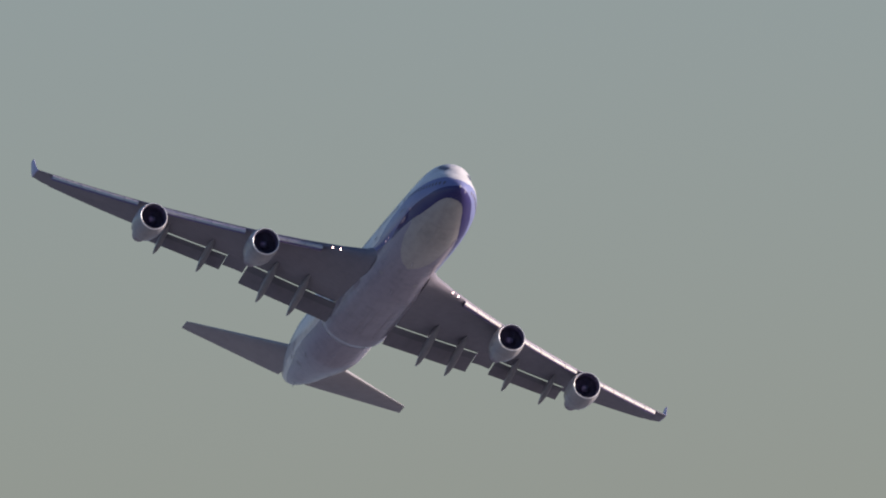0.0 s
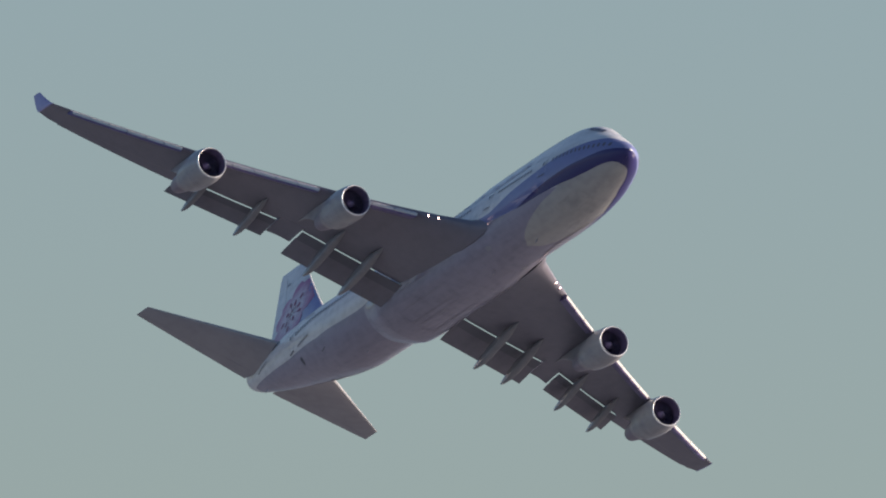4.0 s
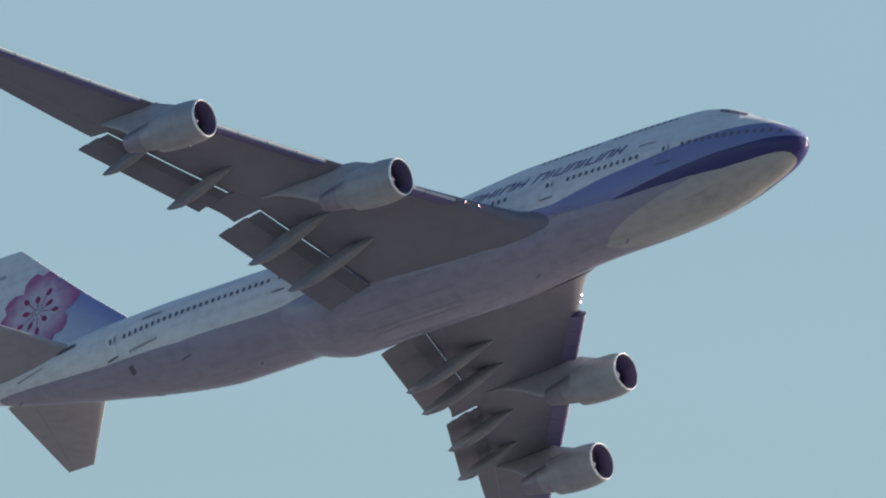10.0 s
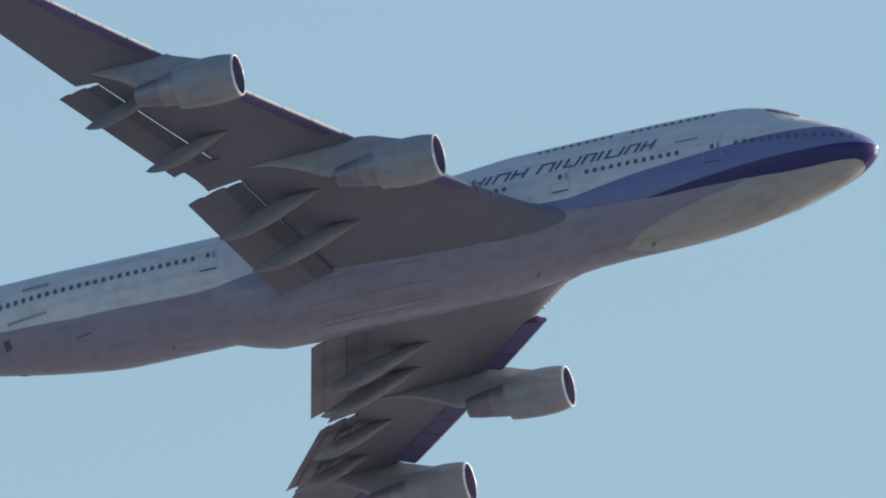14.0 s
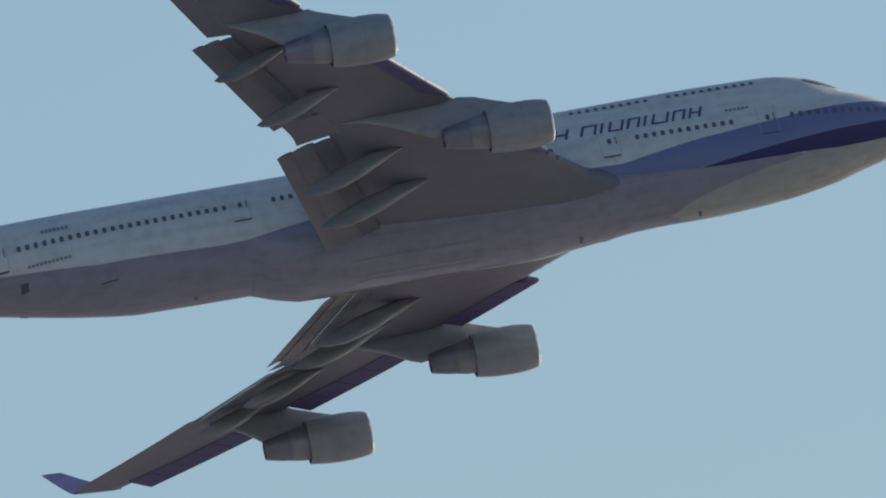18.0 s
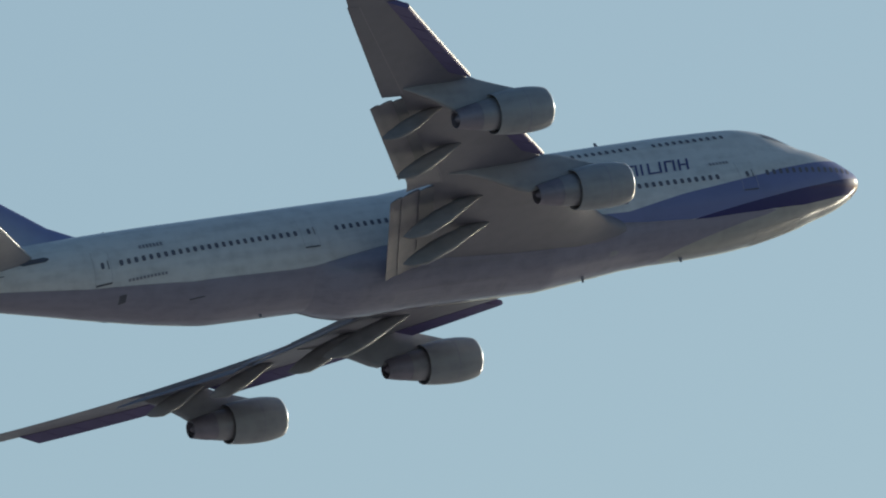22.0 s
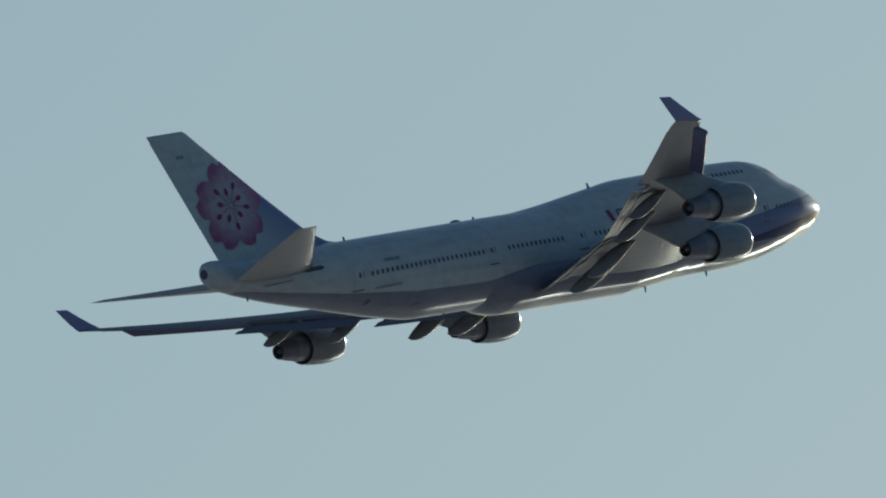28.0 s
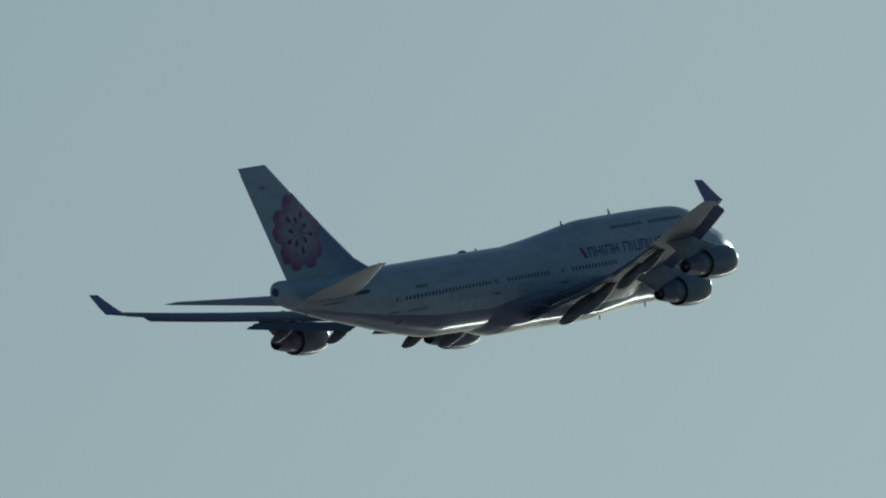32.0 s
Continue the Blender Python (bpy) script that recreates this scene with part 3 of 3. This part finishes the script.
        part("flap_track_fairing", *loft(rg), CANOE, wing, "pointed grey flap track fairing", 60)
    # hinge lines of the ailerons
    for ya, yb, frac, longer, droop in ((11.22, 13.13, 0.78, 0.55, 0.4), (20.7, 29.3, 0.76, 0.01, 0.0)):
        rows = []
        for i in range(6):
            y = ya + (yb - ya) * i / 5
            s = wing_le(y) + (wing_te(y) - wing_le(y)) * frac
            rows.append([aft(s, side * y, wing_low(y, s) - 0.012), aft(s + 0.06, side * y, wing_low(y, s + 0.06) - 0.012)])
        part("aileron_hinge_line", *grid(rows), SEAM, wing)
        rg = []
        for i in range(5):
            y = ya + 0.03 + (yb - ya - 0.06) * i / 4
            le, c, t = wing_le(y), wing_te(y) - wing_le(y), thick(y)
            up, lo = [], []
            for q in range(5):
                x = frac + 0.012 + (1.0 - frac - 0.012) * q / 4
                mid = wing_z(y) + drop(y) * x + 0.012 * c * 4 * x * (1 - x)
                far, mid = longer * q / 4, mid - droop * (q / 4) ** 1.3
                up.append(aft(le + c * x + far, side * y, mid + 1.05 * foil(x, t) * c + 0.01))
                lo.append(aft(le + c * x + far, side * y, mid - 0.95 * foil(x, t) * c - 0.01))
            rg.append(up + lo[::-1])
        part("aileron", *loft(rg), WING, wing)
    # landing lights in the root
    for y in (5.43, 6.08):
        cx, cz = wing_le(y) + 0.04, wing_z(y) - 0.05
        part("landing_light", *loft(revolve([(0.03, 0.02), (0.0, 0.07), (0.015, 0.11), (0.1, 0.115)], aft(cx, side * y, cz), 16)), LIGHT, wing, "glowing landing light")
        part("lamp_housing", *loft(revolve([(0.25, 0.15), (0.0, 0.148), (-0.04, 0.14), (-0.04, 0.128), (0.1, 0.118)], aft(cx, side * y, cz), 16), cap=False), SLAT, wing, "shaded lamp housing")
    return wing


wings = [(side, make_wing(side)) for side in (-1, 1)]


# ---- engines ----
def make_engine(side, s0, y, z0, py):
    """Turbofan with its pylon; py: pylon rows of (s, bottom, top, half thickness)."""
    c = aft(s0, side * y, z0)
    engine = part("engine", *loft(revolve([(0.1, 1.26), (0.22, 1.29), (0.4, 1.325), (0.65, 1.365), (1.15, 1.415), (1.9, 1.42), (2.7, 1.38), (3.3, 1.31), (3.72, 1.25), (3.72, 1.2), (3.2, 1.16), (2.6, 1.14)], c, 48), cap=False), COWL, jet, "pale grey turbofan cowl under the wing", 50)
    part("inlet_lip", *loft(revolve([(0.1, 1.262), (0.05, 1.248), (0.0, 1.225), (-0.03, 1.2), (-0.02, 1.175), (0.03, 1.156)], c, 48), cap=False), LIP, engine, "polished metal inlet lip", 60)
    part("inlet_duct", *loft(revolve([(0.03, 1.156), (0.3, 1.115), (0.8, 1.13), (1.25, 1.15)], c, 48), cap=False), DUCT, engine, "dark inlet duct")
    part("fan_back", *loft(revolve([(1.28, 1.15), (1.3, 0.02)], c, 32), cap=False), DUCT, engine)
    v, f = [], []
    for k in range(36):
        a = 2 * math.pi * k / 36
        base_i = len(v)
        for r, da, x in ((0.34, 0.0, 1.0), (1.11, 0.05, 0.98), (1.11, 0.13, 1.16), (0.34, 0.13, 1.2)):
            v.append((c[0] - x, c[1] + r * math.cos(a + da), c[2] + r * math.sin(a + da)))
        f.append((base_i, base_i + 1, base_i + 2, base_i + 3))
    part("fan", v, f, FAN, engine, "dark fan blades", flat=True)
    part("spinner", *loft(revolve([(0.62, 0.01), (0.68, 0.12), (0.82, 0.25), (1.0, 0.34), (1.1, 0.35)], c, 24)), FAN, engine, "dark fan spinner")
    part("core_cowl", *loft(revolve([(2.6, 1.02), (3.6, 1.0), (4.2, 0.96), (4.75, 0.87), (4.76, 0.83)], c, 40), cap=False), CORE, engine, "bare metal core cowl")
    part("nozzle", *loft(revolve([(4.7, 0.86), (5.3, 0.78), (5.9, 0.66), (6.3, 0.57), (6.3, 0.53), (5.6, 0.5)], c, 40), cap=False), NOZZLE, engine, "dark exhaust nozzle")
    part("exhaust_plug", *loft(revolve([(5.4, 0.36), (5.9, 0.33), (6.2, 0.2), (6.35, 0.02)], c, 24)), NOZZLE, engine, "dark exhaust cone")
    part("duct_rear", *loft(revolve([(2.62, 1.14), (2.62, 1.0)], c, 40), cap=False), DUCT, engine)
    rg = []
    for s, zb, zt, h in py:
        ring = []
        zc, b = (zb + zt) / 2, (zt - zb) / 2
        for k in range(16):
            a = 2 * math.pi * k / 16
            ca, sa = math.cos(a), math.sin(a)
            ring.append(aft(s, side * y + h * math.copysign(abs(ca) ** 0.6, ca), zc + b * math.copysign(abs(sa) ** 0.6, sa)))
        rg.append(ring)
    part("pylon", *loft(rg), COWL, engine, "pale grey pylon", 50)
    # seam round the cowl
    part("cowl_seam", *loft(revolve([(1.72, 1.415), (1.72, 1.428), (1.75, 1.428), (1.75, 1.415)], c, 48), cap=False), BELLY, engine)
    return engine


def pylon_rows(s0, z0, y):
    zl = wing_z(y)
    le = wing_le(y)
    rows = [(s0 + 0.95, z0 + 1.3, z0 + 1.43, 0.04), (s0 + 1.6, z0 + 1.0, z0 + 1.52, 0.14), (s0 + 2.8, z0 + 0.85, z0 + 1.95, 0.22), (s0 + 4.0, z0 + 0.7, z0 + 2.45, 0.25)]
    rows.append((le - 0.15, z0 + 0.6, zl + 0.05, 0.26))
    k = (wing_te(y) - le) / 9.4
    for ds, zb, h in ((0.9, z0 + 0.35, 0.27), (1.7, z0 + 0.2, 0.26), (2.3, z0 + 0.42, 0.25), (3.2, z0 + 0.95, 0.23), (4.3, z0 + 1.5, 0.17), (5.6, z0 + 2.0, 0.1)):
        s = le + ds * k
        top = wing_low(y, s) + 0.15
        rows.append((s, min(zb, top - 0.25), top, h))
    s = le + 6.9 * k
    rows.append((s, wing_low(y, s) - 0.06, wing_low(y, s) + 0.1, 0.03))
    return [r for i, r in enumerate(rows) if i == 0 or r[0] > rows[i - 1][0]]


for side in (-1, 1):
    for s0, y, z0 in ((23.5, 12.0, -3.4), (32.75, 21.2, -1.64)):
        make_engine(side, s0, y, z0, pylon_rows(s0, z0, y))


# ---- tail ----
def make_stabilizer(side):
    def at(v):
        return (58.6 + (67.73 - 58.6) * v, 67.2 + (69.82 - 67.2) * v, 1.3 + 9.5 * v, 1.13 + 1.77 * v)
    rg = []
    for v in (0.0, 0.33, 0.66, 0.97, 1.0):
        le, te, y, z = at(v)
        c = te - le
        k = 1.0 if v < 1 else 0.3
        up = [aft(le + c * x, side * y, z + foil(x, 0.088 + 0.03 * (1 - v)) * c * k) for x in XS]
        lo = [aft(le + c * x, side * y, z - foil(x, 0.088 + 0.03 * (1 - v)) * c * k) for x in XS]
        rg.append(up + lo[::-1])
    tail = part("horizontal_stabilizer", *loft(rg), WING_TOP, jet, "swept grey tailplane", 30)
    for a, b, f0, nm in ((0.06, 0.95, 0.74, "elevator_gap"),):
        for sg in (-1, 1):
            rows = []
            for i in range(6):
                v = a + (b - a) * i / 5
                le, te, y, z = at(v)
                c = te - le
                h = foil(f0, 0.088 + 0.03 * (1 - v)) * c + 0.012
                rows.append([aft(le + c * f0, side * y, z + sg * h), aft(le + c * f0 + 0.07, side * y, z + sg * h)])
            part(nm, *grid(rows), SEAM, tail)
        rg = []
        for i in range(5):
            v = a + (b - a) * i / 4
            le, te, y, z = at(v)
            c = te - le
            xs = [f0 + 0.014 + (1 - f0 - 0.014) * q / 4 for q in range(5)]
            up = [aft(le + c * x + (0.01 if x > 0.999 else 0), side * y, z + foil(x, 0.088 + 0.03 * (1 - v)) * c + 0.008) for x in xs]
            lo = [aft(le + c * x + (0.01 if x > 0.999 else 0), side * y, z - foil(x, 0.088 + 0.03 * (1 - v)) * c - 0.008) for x in xs]
            rg.append(up + lo[::-1])
        part("elevator", *loft(rg), WING_TOP, tail)
    rows = []
    for i in range(8):
        v = i / 7
        le, te, y, z = at(v)
        ring = []
        for k in range(7):
            a = math.pi * (k / 6 - 0.5)
            ring.append(aft(le + 0.1 - 0.13 * math.cos(a), side * y, z + 0.17 * math.sin(a) * (te - le) / 8))
        rows.append(ring)
    part("leading_edge", *grid(rows), COWL, tail, "grey painted leading edge")
    return tail


for side in (-1, 1):
    make_stabilizer(side)


def fin_le(z):
    """Leading edge, running out into the dorsal fillet."""
    return float(np.interp(z, (2.4, 2.9, 3.0, 3.12, 3.25, 3.45, 3.7, 4.05, 4.6, 5.3, 6.6, 8.0, 12.45, 12.72, 12.87), (52.3, 53.1, 53.9, 54.55, 55.05, 55.6, 56.05, 56.55, 57.2, 58.1, 59.7, 61.4, 66.5, 66.82, 67.08)))


def fin_te(z):
    return 71.09 - 0.431 * (12.93 - z)


def fin_half(s, z):
    """Half thickness of the fin; the dorsal fillet stays thin."""
    le = fin_le(max(z, 2.4))
    c = fin_te(z) - le
    return max(0.03, foil(min(max((s - le) / c, 0.0), 1.0), 0.09 * min(c, 10.0) / c) * c)


rg = []
for z in (1.6, 2.4, 2.7, 2.9, 3.0, 3.12, 3.25, 3.45, 3.7, 4.05, 4.6, 5.3, 7.0, 9.0, 11.0, 12.45, 12.7, 12.88):
    zz = min(z, 12.88)
    le, te = fin_le(max(zz, 2.4)), fin_te(zz)
    a = [aft(le + (te - le) * x, -fin_half(le + (te - le) * x, zz) * (0.35 if z > 12.8 else 1.0) * (1 if 0 < x < 1 else 0.1), zz) for x in XS]
    b = [aft(le + (te - le) * x, fin_half(le + (te - le) * x, zz) * (0.35 if z > 12.8 else 1.0) * (1 if 0 < x < 1 else 0.1), zz) for x in XS]
    rg.append(a + b[::-1])
fin = part("tail_fin", *loft(rg), WHITE, jet, "white swept tail fin with a pink blossom", 35)


def fin_sheet(name, rows, mat, side, off, label=""):
    """A painted sheet on the fin from rows of (s, z)."""
    out = [[aft(s, side * (fin_half(s, z) + off), z) for s, z in row] for row in rows]
    return part(name, *grid(out), mat, fin, label)


def fin_disc(name, s0, z0, ra, rb, turn, mat, side, off, label=""):
    rows = []
    for i in range(5):
        row = []
        for k in range(21):
            a = 2 * math.pi * k / 20
            u, v = ra * i / 4 * math.cos(a), rb * i / 4 * math.sin(a)
            s, z = s0 + u * math.cos(turn) - v * math.sin(turn), z0 + u * math.sin(turn) + v * math.cos(turn)
            s = max(s, fin_le(z) + 0.12)
            s = min(s, fin_te(z) - 0.05)
            row.append((s, z))
        rows.append(row)
    return fin_sheet(name, rows, mat, side, off, label)


for side in (-1, 1):
    rows = []
    for z, a in ((2.5, 62.5), (3.2, 62.6), (4.0, 63.2), (5.0, 63.6), (6.2, 63.8), (7.5, 64.2), (8.6, 64.6), (9.4, 64.2)):
        le = fin_le(max(z, 2.7)) + 0.15
        rows.append([(min(fin_le(z) + (fin_te(z) - fin_le(z)) * x, max(a, le + 0.05)), z) for x in XS[1:9]])
    fin_sheet("blue_panel", rows, FADING_BLUE, side, 0.025, "light blue painted panel fading into white")
    for k in range(5):
        a = radians(72 * k + 16)
        rows = []
        for i in range(9):
            v = i / 4 - 1
            phi = a + v * radians(37)
            tip = 3.45 - 0.42 * max(0.0, 1 - abs(v) / 0.22) - 1.0 * abs(v) ** 3.2
            row = []
            for q in range(6):
                r = 0.5 + (tip - 0.5) * q / 5
                z = 6.85 + r * math.sin(phi)
                row.append((min(max(64.4 + r * math.cos(phi), fin_le(z) + 0.12), fin_te(z) - 0.05), z))
            rows.append(row)
        fin_sheet("petal", rows, PETAL, side, 0.038 + 0.004 * k, "dusky pink painted petal")
    for k in range(10):
        a = radians(36 * k + 10)
        r = 1.6 if k % 2 else 1.05
        fin_disc("stamen", 64.4 + r * math.cos(a), 6.85 + r * math.sin(a), 0.3, 0.19, a, CRIMSON, side, 0.08)
        ca, sa = math.cos(a), math.sin(a)
        fin_sheet("filament", [[(64.4 + q * ca - w * sa, 6.85 + q * sa + w * ca) for w in (-0.022, 0.022)] for q in (0.15, 0.45, r - 0.3)], CRIMSON, side, 0.075)
    rows = []
    for z in (2.6, 4.5, 6.5, 8.5, 10.5, 12.3):
        le, te = fin_te(z) - (0.3 * (fin_te(z) - max(fin_le(z), fin_te(z) - 10))), 0
        rows.append([(le, z), (le + 0.035, z)])
    fin_sheet("rudder_gap", rows, DOOR_SEAM, side, 0.02)
    for k in range(3):
        fin_sheet("small_marking", [[(67.92 + 0.25 * k + ds, z) for ds in (0.0, 0.18)] for z in (10.84, 11.1)], MARK, side, 0.02, "small faded marking bar")
rg = []
for z in (2.98, 4.5, 6.5, 8.5, 10.5, 12.3):
    te = fin_te(z)
    hinge = te - 0.3 * min(te - fin_le(z), 10) + 0.04
    xs = [hinge + (te - hinge) * q / 4 for q in range(5)]
    ring = [aft(s + (0.01 if s > te - 1e-6 else 0), -fin_half(s, z) - 0.008, z) for s in xs]
    ring += [aft(s + (0.01 if s > te - 1e-6 else 0), fin_half(s, z) + 0.008, z) for s in xs[::-1]]
    rg.append(ring)
part("rudder", *loft(rg), WHITE, fin)


def motions():
    walk(jet, [
        (0, pose(-1692.15, 2178.89, 149.95, -23.193, -12.910, -37.630)),
        (0.5, pose(-1652.98, 2150.86, 155.91, -23.526, -13.128, -36.682)),
        (1, pose(-1613.68, 2122.85, 161.84, -23.844, -13.303, -35.717)),
        (1.5, pose(-1574.00, 2094.82, 167.70, -24.129, -13.390, -34.702)),
        (2, pose(-1533.66, 2066.64, 173.48, -24.386, -13.402, -33.625)),
        (2.5, pose(-1492.67, 2038.57, 179.28, -24.644, -13.437, -32.468)),
        (3, pose(-1451.29, 2011.17, 185.13, -24.910, -13.527, -31.213)),
        (3.5, pose(-1409.70, 1984.81, 190.98, -25.166, -13.637, -29.850)),
        (4, pose(-1368.00, 1959.73, 196.80, -25.388, -13.716, -28.373)),
        (4.5, pose(-1326.28, 1935.86, 202.55, -25.591, -13.764, -26.833)),
        (5, pose(-1284.64, 1913.13, 208.23, -25.788, -13.780, -25.278)),
        (5.5, pose(-1243.17, 1891.49, 213.82, -25.993, -13.765, -23.760)),
        (6, pose(-1201.99, 1870.85, 219.29, -26.219, -13.717, -22.329)),
        (6.5, pose(-1160.90, 1851.32, 224.62, -26.430, -13.638, -20.901)),
        (7, pose(-1119.71, 1833.15, 229.64, -26.493, -13.401, -19.359)),
        (7.5, pose(-1078.61, 1816.61, 234.35, -26.402, -12.987, -17.721)),
        (8, pose(-1037.98, 1801.19, 238.82, -26.300, -12.472, -16.206)),
        (8.5, pose(-997.43, 1786.53, 243.24, -26.304, -12.009, -14.780)),
        (9, pose(-956.59, 1772.62, 247.62, -26.408, -11.648, -13.342)),
        (9.5, pose(-915.22, 1759.57, 251.96, -26.566, -11.383, -11.828)),
        (10, pose(-873.31, 1747.53, 256.18, -26.722, -11.179, -10.231)),
        (10.5, pose(-831.08, 1736.86, 260.26, -26.832, -10.994, -8.598)),
        (11, pose(-788.90, 1727.72, 264.19, -26.907, -10.808, -7.039)),
        (11.5, pose(-746.55, 1719.95, 268.06, -26.991, -10.661, -5.538)),
        (12, pose(-704.04, 1713.55, 271.84, -27.049, -10.526, -4.132)),
        (12.5, pose(-661.20, 1708.41, 275.52, -27.068, -10.408, -2.799)),
        (13, pose(-617.85, 1704.50, 279.09, -27.017, -10.299, -1.518)),
        (13.5, pose(-573.93, 1701.91, 282.53, -26.853, -10.186, -0.268)),
        (14, pose(-529.31, 1700.57, 285.86, -26.568, -10.069, 0.969)),
        (14.5, pose(-483.95, 1700.69, 289.11, -26.164, -9.953, 2.218)),
        (15, pose(-437.78, 1702.30, 292.36, -25.683, -9.852, 3.501)),
        (15.5, pose(-390.74, 1705.19, 295.71, -25.209, -9.789, 4.825)),
        (16, pose(-342.84, 1709.36, 299.21, -24.753, -9.768, 6.191)),
        (16.5, pose(-294.16, 1714.69, 302.84, -24.313, -9.788, 7.573)),
        (17, pose(-244.79, 1721.01, 306.62, -23.891, -9.846, 8.943)),
        (17.5, pose(-194.84, 1728.17, 310.54, -23.488, -9.939, 10.276)),
        (18, pose(-144.40, 1735.92, 314.60, -23.106, -10.065, 11.546)),
        (18.5, pose(-93.41, 1744.28, 318.75, -22.688, -10.234, 12.784)),
        (19, pose(-41.87, 1753.60, 322.98, -22.187, -10.455, 14.016)),
        (19.5, pose(9.90, 1764.08, 327.26, -21.587, -10.717, 15.171)),
        (20, pose(61.77, 1775.83, 331.60, -20.867, -11.016, 16.237)),
        (20.5, pose(113.64, 1788.54, 335.96, -20.031, -11.345, 17.212)),
        (21, pose(165.25, 1802.19, 340.52, -19.215, -11.645, 18.046)),
        (21.5, pose(216.42, 1816.65, 345.30, -18.456, -11.899, 18.715)),
        (22, pose(267.53, 1831.93, 350.16, -17.630, -12.179, 19.365)),
        (22.5, pose(318.44, 1848.16, 355.06, -16.699, -12.500, 19.977)),
        (23, pose(369.13, 1865.03, 360.08, -15.759, -12.805, 20.582)),
        (23.5, pose(419.50, 1882.27, 365.30, -14.880, -13.055, 21.189)),
        (24, pose(469.44, 1899.72, 370.67, -14.048, -13.259, 21.780)),
        (24.5, pose(518.77, 1917.51, 376.11, -13.217, -13.445, 22.303)),
        (25, pose(567.56, 1935.58, 381.58, -12.364, -13.632, 22.784)),
        (25.5, pose(615.94, 1953.76, 387.09, -11.498, -13.811, 23.282)),
        (26, pose(663.76, 1972.07, 392.65, -10.643, -13.960, 23.739)),
        (26.5, pose(711.41, 1991.09, 398.29, -9.786, -14.090, 24.206)),
        (27, pose(758.81, 2010.74, 404.07, -8.988, -14.140, 24.648)),
        (27.5, pose(805.96, 2030.91, 409.95, -8.229, -14.135, 25.055)),
        (28, pose(852.88, 2051.56, 415.88, -7.488, -14.098, 25.419)),
        (28.5, pose(899.60, 2072.63, 421.84, -6.742, -14.051, 25.729)),
        (29, pose(946.15, 2094.09, 427.77, -5.972, -14.019, 25.978)),
        (29.5, pose(992.53, 2115.96, 433.69, -5.120, -13.985, 26.136)),
        (30, pose(1038.82, 2138.03, 439.64, -4.273, -13.903, 26.252)),
        (30.5, pose(1085.12, 2160.09, 445.71, -3.489, -13.699, 26.387)),
        (31, pose(1131.45, 2182.26, 451.88, -2.793, -13.398, 26.515)),
        (31.5, pose(1177.69, 2204.44, 458.07, -2.175, -13.058, 26.602)),
        (32, pose(1223.89, 2226.63, 464.24, -1.582, -12.740, 26.675)),
    ])
    # the wings bend down a little as the turn ends
    for side, wing in wings:
        hinge = Matrix.Translation((0, 3.2 * side, -2.1))
        walk(wing, [(t, hinge @ pose(0, 0, 0, -side * bend) @ hinge.inverted()) for t, bend in ((0, 0.0), (21, 0.0), (25, 0.0), (28, 0.12), (30, 0.42), (32, 0.72))])


motions()
